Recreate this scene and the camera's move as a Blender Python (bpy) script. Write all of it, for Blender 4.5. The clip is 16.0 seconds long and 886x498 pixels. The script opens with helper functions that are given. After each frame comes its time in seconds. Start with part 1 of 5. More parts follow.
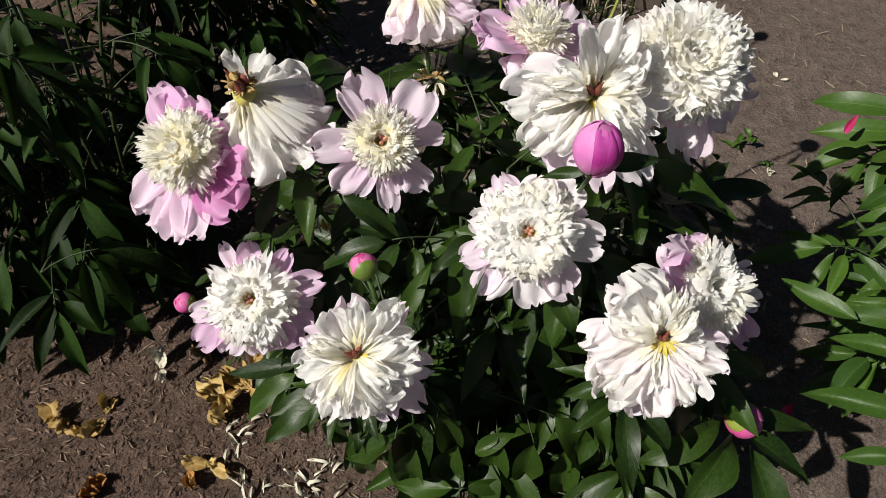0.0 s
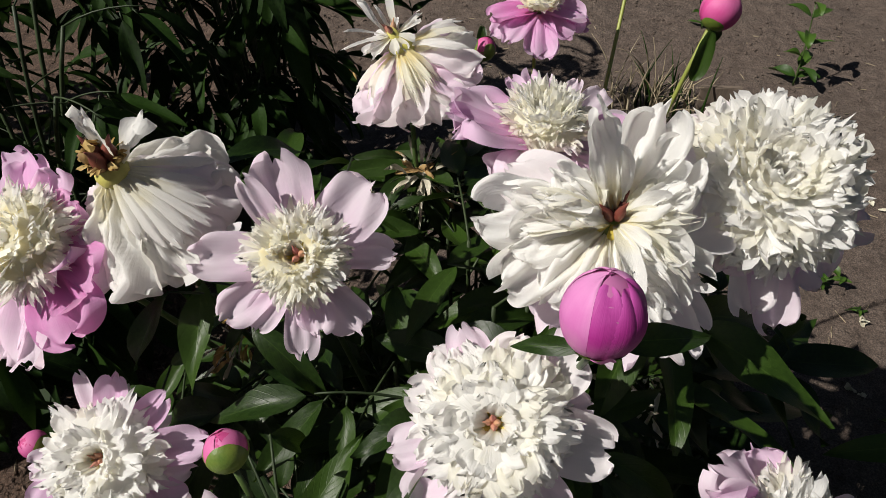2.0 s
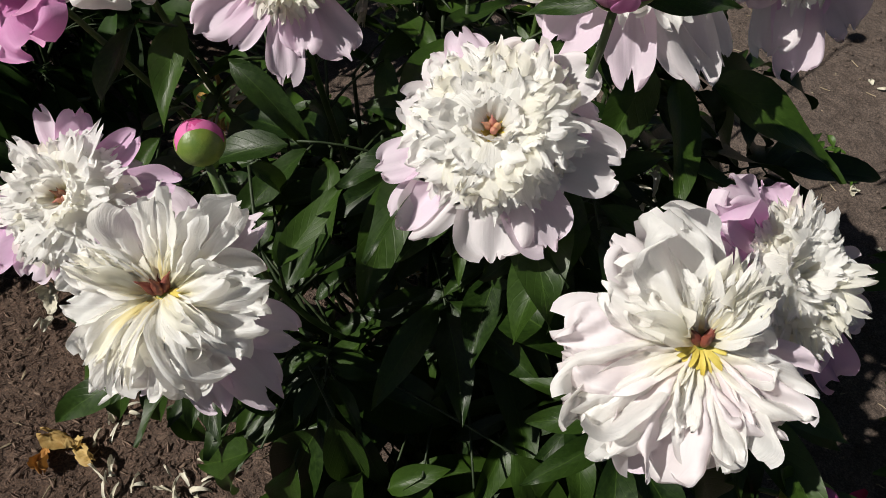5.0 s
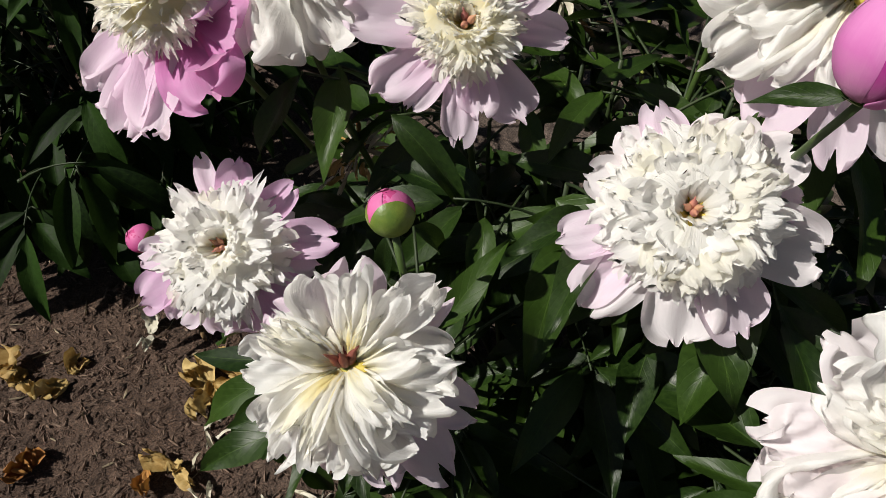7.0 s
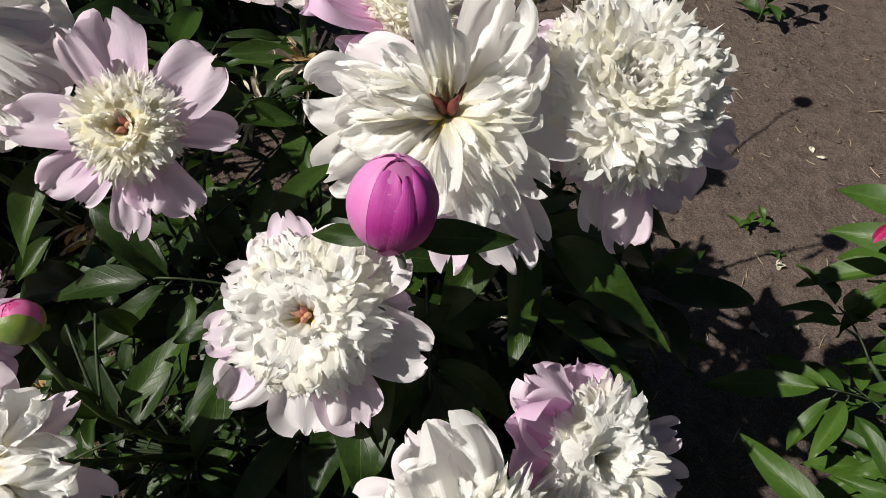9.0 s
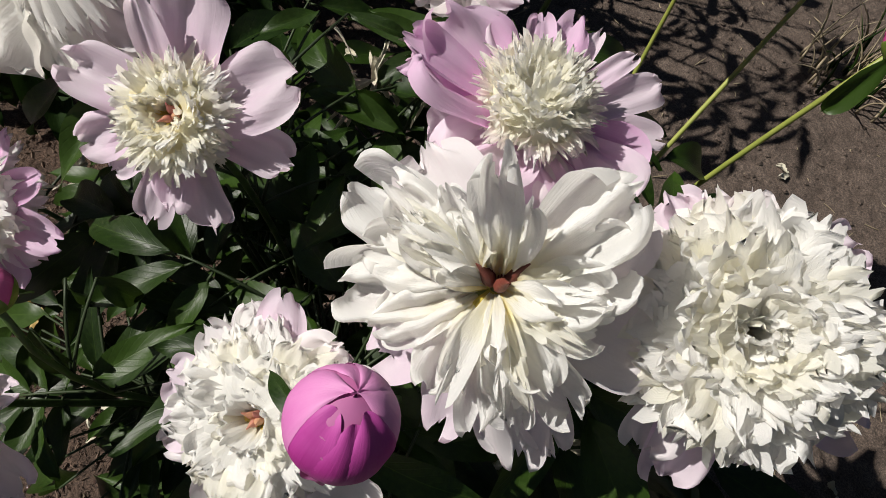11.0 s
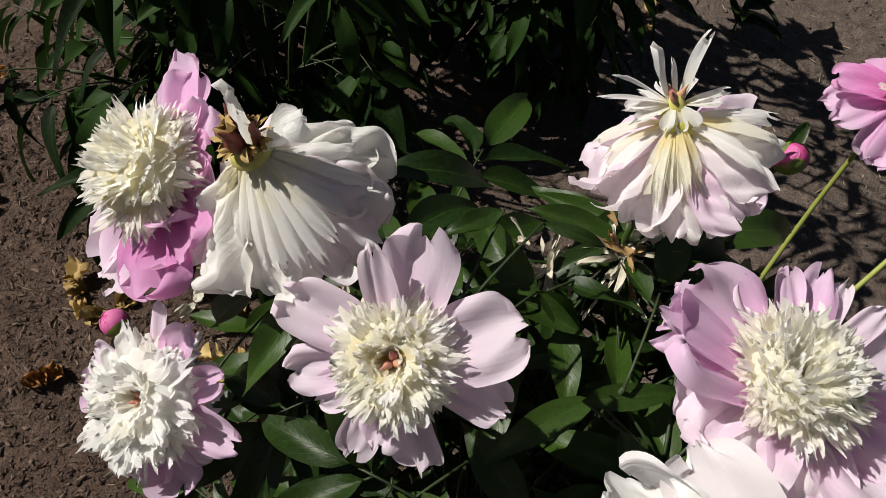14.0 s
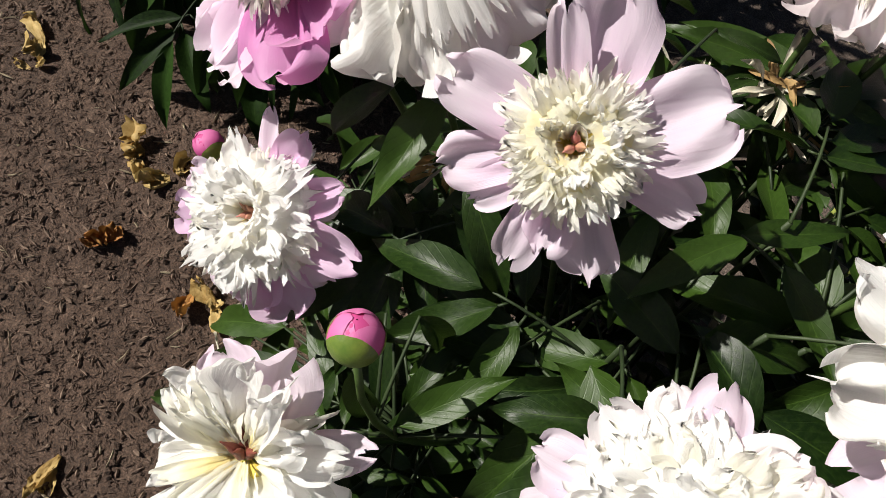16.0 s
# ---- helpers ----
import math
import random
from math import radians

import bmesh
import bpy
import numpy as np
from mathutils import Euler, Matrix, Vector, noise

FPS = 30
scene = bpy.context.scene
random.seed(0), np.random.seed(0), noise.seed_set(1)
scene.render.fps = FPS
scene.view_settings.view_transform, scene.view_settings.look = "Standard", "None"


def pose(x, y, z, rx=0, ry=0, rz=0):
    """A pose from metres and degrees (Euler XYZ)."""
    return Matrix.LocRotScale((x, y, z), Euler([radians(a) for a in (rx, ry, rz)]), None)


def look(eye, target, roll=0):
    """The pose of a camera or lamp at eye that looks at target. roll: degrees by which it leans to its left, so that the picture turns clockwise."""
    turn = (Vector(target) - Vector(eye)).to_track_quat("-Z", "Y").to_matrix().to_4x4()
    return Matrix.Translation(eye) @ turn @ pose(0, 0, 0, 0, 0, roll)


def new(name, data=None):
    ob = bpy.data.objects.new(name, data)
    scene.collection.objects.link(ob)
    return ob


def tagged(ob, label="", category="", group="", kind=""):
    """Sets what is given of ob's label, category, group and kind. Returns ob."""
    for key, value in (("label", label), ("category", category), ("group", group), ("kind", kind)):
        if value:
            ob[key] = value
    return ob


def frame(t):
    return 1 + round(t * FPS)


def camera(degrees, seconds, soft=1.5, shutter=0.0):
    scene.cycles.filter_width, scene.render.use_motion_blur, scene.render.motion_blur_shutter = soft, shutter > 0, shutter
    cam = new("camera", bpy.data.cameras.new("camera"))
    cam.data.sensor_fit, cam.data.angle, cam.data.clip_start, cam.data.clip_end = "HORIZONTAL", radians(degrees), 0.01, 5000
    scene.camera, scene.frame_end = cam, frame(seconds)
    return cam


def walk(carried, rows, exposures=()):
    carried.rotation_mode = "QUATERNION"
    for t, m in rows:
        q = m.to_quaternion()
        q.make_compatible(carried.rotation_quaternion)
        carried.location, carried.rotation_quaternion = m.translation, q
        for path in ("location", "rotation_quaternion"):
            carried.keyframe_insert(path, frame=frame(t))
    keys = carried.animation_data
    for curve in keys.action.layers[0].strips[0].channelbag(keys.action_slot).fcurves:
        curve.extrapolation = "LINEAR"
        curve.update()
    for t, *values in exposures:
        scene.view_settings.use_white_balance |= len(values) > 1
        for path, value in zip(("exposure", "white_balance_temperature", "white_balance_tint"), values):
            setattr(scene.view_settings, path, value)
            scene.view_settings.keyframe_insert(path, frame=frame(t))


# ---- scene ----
# ---------------------------------------------------------------- camera
PATH = [
    (0, (0.0179, 0.1339, 1.1921), (-0.0073, 1.3284, -0.4118), -2.00),
    (0.5, (0.0499, 0.2283, 1.0992), (-0.0760, 1.5352, -0.4096), -2.54),
    (1, (0.0710, 0.2901, 1.0281), (-0.1028, 1.6019, -0.4716), -1.66),
    (1.5, (0.0850, 0.3316, 1.0321), (-0.1017, 1.6882, -0.4256), -1.42),
    (2, (0.1026, 0.3394, 1.0329), (-0.1011, 1.7206, -0.3991), -1.63),
    (2.5, (0.1058, 0.3340, 1.0268), (-0.0760, 1.7142, -0.4093), -1.06),
    (3, (0.1188, 0.3306, 0.9940), (-0.0158, 1.6485, -0.5044), 0.40),
    (3.5, (0.1193, 0.3109, 0.9646), (-0.0010, 1.6087, -0.5524), 1.36),
    (3.7, (0.1206, 0.3005, 0.9550), (0.0104, 1.5626, -0.5926), 1.65),
    (5.8, (0.0495, 0.2492, 0.9012), (-0.0903, 1.4534, -0.6895), 3.52),
    (6, (0.0203, 0.2657, 0.9091), (-0.1301, 1.4563, -0.6909), 3.29),
    (6.5, (0.0106, 0.2679, 0.9105), (-0.2206, 1.4952, -0.6516), 1.44),
    (7, (0.0116, 0.2801, 0.9225), (-0.2413, 1.5150, -0.6302), 0.89),
    (7.5, (0.0289, 0.2770, 0.9316), (-0.1208, 1.4954, -0.6474), 2.65),
    (8, (0.1176, 0.2955, 0.9259), (0.0237, 1.4996, -0.6683), 3.37),
    (8.5, (0.1839, 0.3110, 0.9949), (0.1002, 1.5385, -0.5819), 3.14),
    (8.7, (0.1925, 0.3285, 1.0017), (0.1153, 1.5569, -0.5747), 4.66),
    (10.8, (0.2115, 0.5146, 1.0205), (-0.1029, 1.4285, -0.7304), 14.90),
    (11, (0.1932, 0.5331, 1.0191), (-0.1524, 1.3919, -0.7537), 15.32),
    (11.5, (0.1556, 0.5343, 1.0073), (-0.2923, 1.3598, -0.7585), 8.79),
    (12, (0.1449, 0.5705, 1.0223), (-0.2870, 1.4037, -0.7438), 9.44),
    (12.5, (0.1294, 0.5979, 1.0300), (-0.3441, 1.4545, -0.7142), 7.08),
    (13, (0.1094, 0.5930, 1.0426), (-0.4071, 1.5199, -0.6527), 6.87),
    (13.5, (0.0907, 0.5808, 1.0525), (-0.4358, 1.4892, -0.6498), 8.21),
    (14, (0.0434, 0.5550, 1.0419), (-0.5320, 1.4453, -0.6541), 8.12),
    (14.5, (0.0172, 0.5304, 1.0359), (-0.5615, 1.4195, -0.6595), 9.08),
    (15, (0.0053, 0.5106, 1.0209), (-0.5685, 1.3553, -0.6988), 9.44),
    (15.5, (0.0084, 0.4979, 0.9873), (-0.5408, 1.2708, -0.7737), 7.75),
    (16, (0.0126, 0.4683, 0.9507), (-0.4725, 1.1981, -0.8471), 10.28),
]
cam = camera(66.0, 16.0, 0.8)
walk(cam, [(t, look(eye, target, roll)) for t, eye, target, roll in PATH],
     [(0, 0.06), (1, -0.08), (2, -0.15), (3.5, -0.12), (6, -0.1), (7, -0.12), (7.5, 0.0), (8, 0.43), (8.5, 0.08), (11, -0.13), (12, -0.27), (13, -0.2), (14.5, -0.04), (15, 0.0), (16, 0.25)])

# ---------------------------------------------------------------- sun and sky
SUN = Vector((-0.623, -0.277, 0.731)).normalized()
sun = new("sun", bpy.data.lights.new("sun", "SUN"))
sun.data.energy, sun.data.angle, sun.data.color = 5.9, radians(0.6), (1.0, 0.955, 0.875)
sun.matrix_world = look(SUN * 20, (0, 0, 0))
world = bpy.data.worlds.new("sky")
scene.world = world
world.use_nodes = True
sky = world.node_tree.nodes.new("ShaderNodeTexSky")
sky.sky_type, sky.sun_disc = "NISHITA", False
sky.sun_elevation, sky.sun_rotation = radians(47), radians(246)
world.node_tree.links.new(sky.outputs[0], world.node_tree.nodes["Background"].inputs[0])
world.node_tree.nodes["Background"].inputs[1].default_value = 0.024


# ---------------------------------------------------------------- materials
class Nodes:
    """A small builder of node materials."""

    def __init__(self, name):
        self.mat = bpy.data.materials.new(name)
        self.mat.use_nodes = True
        self.tree = self.mat.node_tree
        self.bsdf = self.tree.nodes["Principled BSDF"]
        self.out = self.tree.nodes["Material Output"]

    def add(self, kind, **values):
        node = self.tree.nodes.new(kind)
        for key, value in values.items():
            node.inputs[key.replace("_", " ")].default_value = value
        return node

    def link(self, a, b):
        self.tree.links.new(a, b)

    def math(self, op, a, b=0.5):
        node = self.tree.nodes.new("ShaderNodeMath")
        node.operation = op
        for n, v in enumerate((a, b)):
            if isinstance(v, (int, float)):
                node.inputs[n].default_value = v
            else:
                self.link(v, node.inputs[n])
        return node.outputs[0]

    def ramp(self, fac, stops):
        node = self.tree.nodes.new("ShaderNodeValToRGB")
        while len(node.color_ramp.elements) < len(stops):
            node.color_ramp.elements.new(0.5)
        for el, (at, col) in zip(node.color_ramp.elements, stops):
            el.position, el.color = at, (*col, 1)
        self.link(fac, node.inputs[0])
        return node.outputs[0]

    def mix(self, fac, a, b, mode="MIX"):
        node = self.tree.nodes.new("ShaderNodeMix")
        node.data_type, node.blend_type = "RGBA", mode
        for sock, v in ((node.inputs[0], fac), (node.inputs[6], a), (node.inputs[7], b)):
            if isinstance(v, (int, float)):
                sock.default_value = v
            elif isinstance(v, tuple):
                sock.default_value = (*v, 1)
            else:
                self.link(v, sock)
        return node.outputs[2]

    def noise(self, scale, detail=4.0, vector=None, rough=0.55):
        node = self.add("ShaderNodeTexNoise", Scale=scale, Detail=detail, Roughness=rough)
        if vector is not None:
            self.link(vector, node.inputs["Vector"])
        return node.outputs[0]

    def coords(self, what="Object"):
        return self.tree.nodes.new("ShaderNodeTexCoord").outputs[what]

    def stretched(self, what, sx, sy, sz):
        node = self.tree.nodes.new("ShaderNodeMapping")
        node.inputs["Scale"].default_value = (sx, sy, sz)
        self.link(self.coords(what), node.inputs["Vector"])
        return node.outputs[0]

    def uv(self):
        node = self.tree.nodes.new("ShaderNodeSeparateXYZ")
        self.link(self.coords("UV"), node.inputs[0])
        return node.outputs[0], node.outputs[1]

    def rand(self):
        return self.tree.nodes.new("ShaderNodeObjectInfo").outputs["Random"]

    def bump(self, height, strength=0.3, distance=0.002):
        node = self.add("ShaderNodeBump", Strength=strength, Distance=distance)
        self.link(height, node.inputs["Height"])
        self.link(node.outputs[0], self.bsdf.inputs["Normal"])
        return node.outputs[0]

    def done(self, colour, rough=0.6, thin=0.0, glow_colour=None, normal=None):
        """colour to the surface; thin: the share of light that passes through a leaf or petal."""
        if isinstance(colour, tuple):
            self.bsdf.inputs["Base Color"].default_value = (*colour, 1)
        else:
            self.link(colour, self.bsdf.inputs["Base Color"])
        if isinstance(rough, (int, float)):
            self.bsdf.inputs["Roughness"].default_value = rough
        else:
            self.link(rough, self.bsdf.inputs["Roughness"])
        if thin:
            passed = self.tree.nodes.new("ShaderNodeBsdfTranslucent")
            source = glow_colour if glow_colour is not None else colour
            if isinstance(source, tuple):
                passed.inputs[0].default_value = (*source, 1)
            else:
                self.link(source, passed.inputs[0])
            if normal is not None:
                self.link(normal, passed.inputs["Normal"])
            both = self.tree.nodes.new("ShaderNodeMixShader")
            both.inputs[0].default_value = thin
            self.link(self.bsdf.outputs[0], both.inputs[1])
            self.link(passed.outputs[0], both.inputs[2])
            self.link(both.outputs[0], self.out.inputs[0])
        return self.mat


def petal_material(name, base, middle, edge, tint, thin=0.5, spread=0.35, crease=0.13):
    """A petal: colour from its foot to its rim, fine veins along it, blotches, and a hue of its own."""
    n = Nodes(name)
    u, v = n.uv()
    blotch = n.noise(60, 3, n.coords("Object"))
    along = n.math("ADD", v, n.math("MULTIPLY", n.math("SUBTRACT", blotch, 0.5), 0.5))
    along = n.math("ADD", along, n.math("MULTIPLY", n.math("SUBTRACT", n.rand(), 0.5), spread))
    colour = n.ramp(along, ((0.05, base), (0.42, middle), (0.95, edge)))
    veins = n.noise(1.0, 3, n.stretched("UV", 22, 1.1, 1), 0.6)
    vein_fac = n.math("MULTIPLY", n.ramp(veins, ((0.40, (0, 0, 0)), (0.66, (1, 1, 1)))), 0.10)
    colour = n.mix(vein_fac, colour, tint, "MULTIPLY")
    fine = n.noise(1.0, 2, n.stretched("UV", 60, 5, 1), 0.6)
    crinkle = n.noise(150, 3, n.coords("Object"))
    height = n.math("ADD", n.math("ADD", veins, n.math("MULTIPLY", fine, 0.5)), n.math("MULTIPLY", crinkle, 0.5))
    nor = n.bump(height, crease, 0.0022)
    n.bsdf.inputs["Specular IOR Level"].default_value = 0.3
    return n.done(colour, 0.55, thin, n.mix(1.0, colour, (1.0, 0.98, 0.94), "MULTIPLY"), nor)


def leaf_material(name, dark, light, back, dull=0.0, gloss=0.38):
    """A glossy leaf with a pale midrib, side veins, and patches of lighter green."""
    n = Nodes(name)
    u, v = n.uv()
    off = n.math("ABSOLUTE", n.math("SUBTRACT", u, 0.5))
    rib = n.ramp(off, ((0.0, (1, 1, 1)), (0.022, (0, 0, 0))))
    wave = n.math("FRACT", n.math("MULTIPLY", n.math("SUBTRACT", v, n.math("MULTIPLY", off, 0.55)), 8.5))
    side = n.ramp(n.math("ABSOLUTE", n.math("SUBTRACT", wave, 0.5)), ((0.0, (1, 1, 1)), (0.09, (0, 0, 0))))
    patch = n.noise(28, 4, n.coords("Object"))
    grain = n.noise(220, 2, n.coords("Object"))
    fac = n.math("ADD", n.math("MULTIPLY", patch, 0.7), n.math("MULTIPLY", n.rand(), 0.55))
    colour = n.ramp(fac, ((0.3, dark), (0.95, light)))
    colour = n.mix(n.math("MULTIPLY", side, 0.06), colour, back)
    colour = n.mix(n.math("MULTIPLY", rib, 0.4), colour, back)
    height = n.math("SUBTRACT", n.math("MULTIPLY", grain, 0.25), n.math("MULTIPLY", n.math("ADD", rib, side), 0.3))
    nor = n.bump(height, 0.3, 0.0010)
    n.bsdf.inputs["Specular IOR Level"].default_value = gloss
    rough = n.math("ADD", n.math("MULTIPLY", patch, 0.25), 0.28 + dull)
    return n.done(colour, rough, 0.12, back, nor)


def plain_material(name, a, b, scale=90, rough=0.6, bump=0.3, thin=0.0, stretch=(1, 1, 1)):
    """Two tones mottled at two scales, with a fine relief."""
    n = Nodes(name)
    coarse = n.noise(scale, 5, n.stretched("Object", *stretch))
    fine = n.noise(scale * 7, 3, n.stretched("Object", *stretch))
    fac = n.math("ADD", n.math("MULTIPLY", coarse, 0.75), n.math("MULTIPLY", n.rand(), 0.3))
    colour = n.ramp(fac, ((0.32, a), (0.72, b)))
    colour = n.mix(n.math("MULTIPLY", fine, 0.25), colour, tuple(c * 0.55 for c in a))
    nor = n.bump(n.math("ADD", coarse, n.math("MULTIPLY", fine, 0.4)), bump, 0.002)
    return n.done(colour, rough, thin, None, nor)


WHITE = petal_material("white_petal", (0.92, 0.89, 0.72), (0.95, 0.95, 0.94), (0.96, 0.96, 0.96), (0.96, 0.94, 0.90), 0.54, crease=0.38)
BLUSH = petal_material("blush_petal", (0.91, 0.87, 0.82), (0.93, 0.87, 0.91), (0.94, 0.90, 0.93), (0.95, 0.84, 0.92))
PALE_PINK = petal_material("pale_pink_petal", (0.86, 0.64, 0.80), (0.89, 0.71, 0.87), (0.92, 0.81, 0.91), (0.93, 0.74, 0.92))
PINK = petal_material("pink_petal", (0.79, 0.36, 0.68), (0.84, 0.48, 0.78), (0.88, 0.66, 0.86), (0.90, 0.60, 0.85))
DEEP_PINK = petal_material("deep_pink_petal", (0.72, 0.20, 0.52), (0.78, 0.30, 0.64), (0.84, 0.48, 0.75), (0.9, 0.5, 0.8))
CREAM = petal_material("cream_petal", (0.93, 0.83, 0.46), (0.96, 0.95, 0.85), (0.965, 0.96, 0.91), (0.96, 0.92, 0.78), 0.62, crease=0.25)
MAGENTA = petal_material("magenta_bud_petal", (0.50, 0.16, 0.36), (0.41, 0.030, 0.26), (0.50, 0.09, 0.37), (0.85, 0.5, 0.85), 0.15, 0.6)
LILAC = petal_material("lilac_bud_petal", (0.60, 0.28, 0.46), (0.60, 0.17, 0.45), (0.70, 0.30, 0.57), (0.85, 0.5, 0.85), 0.15, 0.5)
ROSE = petal_material("rose_bud_petal", (0.54, 0.07, 0.24), (0.58, 0.07, 0.27), (0.64, 0.17, 0.38), (0.9, 0.5, 0.75), 0.12)
CRIMSON = petal_material("crimson_petal", (0.28, 0.008, 0.05), (0.34, 0.012, 0.08), (0.42, 0.03, 0.14), (0.85, 0.4, 0.6), 0.15)
WILTED = petal_material("wilted_petal", (0.88, 0.84, 0.66), (0.93, 0.925, 0.90), (0.93, 0.915, 0.91), (0.92, 0.86, 0.80), 0.48, 0.4, 0.35)
LEAF = leaf_material("peony_leaf", (0.006, 0.016, 0.003), (0.030, 0.062, 0.008), (0.066, 0.120, 0.018), gloss=0.28)
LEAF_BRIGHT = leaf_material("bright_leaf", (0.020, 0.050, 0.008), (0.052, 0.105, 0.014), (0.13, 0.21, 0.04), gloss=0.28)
# Duller, rougher leaf; the shade of the left bushes is darkened into it.
LEAF_SHADED = leaf_material("shaded_leaf", (0.003, 0.008, 0.002), (0.022, 0.052, 0.008), (0.030, 0.064, 0.012), 0.16, 0.10)
STEM = plain_material("green_stem", (0.032, 0.062, 0.014), (0.065, 0.11, 0.025), 60, 0.45, 0.2)
# Darker copy of STEM for stalks among leaves, shade put into the colour.
STEM_SHADED = plain_material("shaded_stem", (0.014, 0.028, 0.007), (0.03, 0.05, 0.013), 60, 0.6, 0.2)
STEM_YELLOW = plain_material("yellow_green_stem", (0.22, 0.26, 0.05), (0.32, 0.35, 0.08), 60, 0.45, 0.2)
SEPAL = plain_material("green_sepal", (0.10, 0.17, 0.025), (0.27, 0.30, 0.05), 80, 0.42, 0.25, 0.08)
SEPAL_YELLOW = plain_material("yellow_base", (0.45, 0.42, 0.08), (0.62, 0.56, 0.16), 80, 0.5, 0.3)
CARPEL = plain_material("dark_red_carpel", (0.11, 0.022, 0.016), (0.23, 0.062, 0.040), 120, 0.5, 0.4)
CARPEL_PINK = plain_material("pink_carpel", (0.46, 0.16, 0.15), (0.52, 0.33, 0.16), 120, 0.5, 0.4)
DRY = plain_material("dried_brown_petal", (0.16, 0.09, 0.035), (0.40, 0.26, 0.10), 90, 0.75, 0.6, 0.12)
DRY_YELLOW = plain_material("dried_yellow_petal", (0.34, 0.20, 0.05), (0.58, 0.43, 0.17), 90, 0.7, 0.6, 0.15)
DRY_ORANGE = plain_material("dried_orange_petal", (0.24, 0.09, 0.02), (0.46, 0.22, 0.05), 90, 0.7, 0.6, 0.15)
DRY_WHITE = plain_material("dried_white_petal", (0.50, 0.46, 0.34), (0.72, 0.69, 0.58), 90, 0.7, 0.6, 0.15)
YOLK = plain_material("yellow_threads", (0.62, 0.48, 0.06), (0.80, 0.68, 0.18), 90, 0.6, 0.3, 0.25)
STRAW = plain_material("straw", (0.24, 0.19, 0.12), (0.45, 0.38, 0.26), 60, 0.8, 0.3)
CHIP = plain_material("bark_chip", (0.048, 0.028, 0.020), (0.17, 0.112, 0.084), 60, 0.9, 0.5)
FLAKE = plain_material("bark_flake", (0.060, 0.036, 0.025), (0.22, 0.150, 0.108), 60, 0.9, 0.5)
STAKE = plain_material("weathered_stake", (0.09, 0.07, 0.055), (0.17, 0.13, 0.10), 30, 0.85, 0.5, 0.0, (6, 6, 1))


def soil_material():
    """Dry garden earth: paler packed loam on one side of the bed, darker mulch on the other."""
    n = Nodes("garden_soil")
    place = n.coords("Object")
    axes = n.tree.nodes.new("ShaderNodeSeparateXYZ")
    n.link(place, axes.inputs[0])
    big = n.noise(2.2, 5, place)
    clod = n.noise(34, 7, place, 0.65)
    fine = n.noise(330, 6, place, 0.75)
    crumb = n.add("ShaderNodeTexVoronoi", Scale=95.0)
    n.link(place, crumb.inputs["Vector"])
    loam = n.ramp(clod, ((0.3, (0.070, 0.050, 0.040)), (0.5, (0.115, 0.085, 0.069)), (0.72, (0.156, 0.119, 0.098))))
    mulch = n.ramp(clod, ((0.3, (0.044, 0.026, 0.017)), (0.52, (0.092, 0.056, 0.039)), (0.75, (0.150, 0.098, 0.070))))
    side = n.math("ADD", n.math("MULTIPLY", axes.outputs[0], 0.9), n.math("MULTIPLY", axes.outputs[1], 0.35))
    side = n.math("ADD", side, n.math("MULTIPLY", n.math("SUBTRACT", big, 0.5), 0.9))
    which = n.ramp(n.math("ADD", side, 0.35), ((0.2, (0, 0, 0)), (0.75, (1, 1, 1))))
    colour = n.mix(which, mulch, loam)
    grains = n.ramp(fine, ((0.36, (0.25, 0.24, 0.23)), (0.5, (0.9, 0.9, 0.9)), (0.64, (1.95, 1.9, 1.85))))
    colour = n.mix(0.85, colour, grains, "MULTIPLY")
    height = n.math("ADD", n.math("MULTIPLY", clod, 1.0), n.math("MULTIPLY", fine, 0.35))
    height = n.math("ADD", height, n.math("MULTIPLY", crumb.outputs["Distance"], -0.25))
    n.bump(height, 0.9, 0.012)
    return n.done(colour, 0.95)


SOIL = soil_material()

# ---------------------------------------------------------------- mesh helpers
RNG = random.Random(7)


def mesh_of(name, verts, faces, mat, uvs=None):
    me = bpy.data.meshes.new(name)
    me.from_pydata(verts, [], faces)
    me.polygons.foreach_set("use_smooth", [True] * len(me.polygons))
    if uvs is not None:
        layer = me.uv_layers.new(name="UVMap")
        idx = np.empty(len(me.loops), dtype=np.int32)
        me.loops.foreach_get("vertex_index", idx)
        layer.data.foreach_set("uv", np.asarray(uvs, dtype=np.float32)[idx].ravel())
    me.materials.append(mat)
    me.update()
    return me


def thing(name, base, label, category, group=""):
    """An Empty at the foot of a thing."""
    ob = new(name)
    ob.location = base
    ob.empty_display_size = 0.02
    ob["foot"] = tuple(base)
    return tagged(ob, label, category, group)


def under(ob, parent):
    ob.parent = parent
    return ob


def part(name, verts, faces, mat, parent, label="", uvs=None):
    """One mesh from world coordinates as a part of a thing that stands at its Empty."""
    foot = np.array(parent.location)
    ob = under(new(name, mesh_of(name, (np.asarray(verts) - foot).tolist(), faces, mat, uvs)), parent)
    return tagged(ob, label)


def unit(v):
    v = np.asarray(v, float)
    return v / max(np.linalg.norm(v), 1e-9)


def grid_faces(nu, nv, start=0):
    return [(start + j * (nu + 1) + i, start + j * (nu + 1) + i + 1, start + (j + 1) * (nu + 1) + i + 1, start + (j + 1) * (nu + 1) + i)
            for j in range(nv) for i in range(nu)]


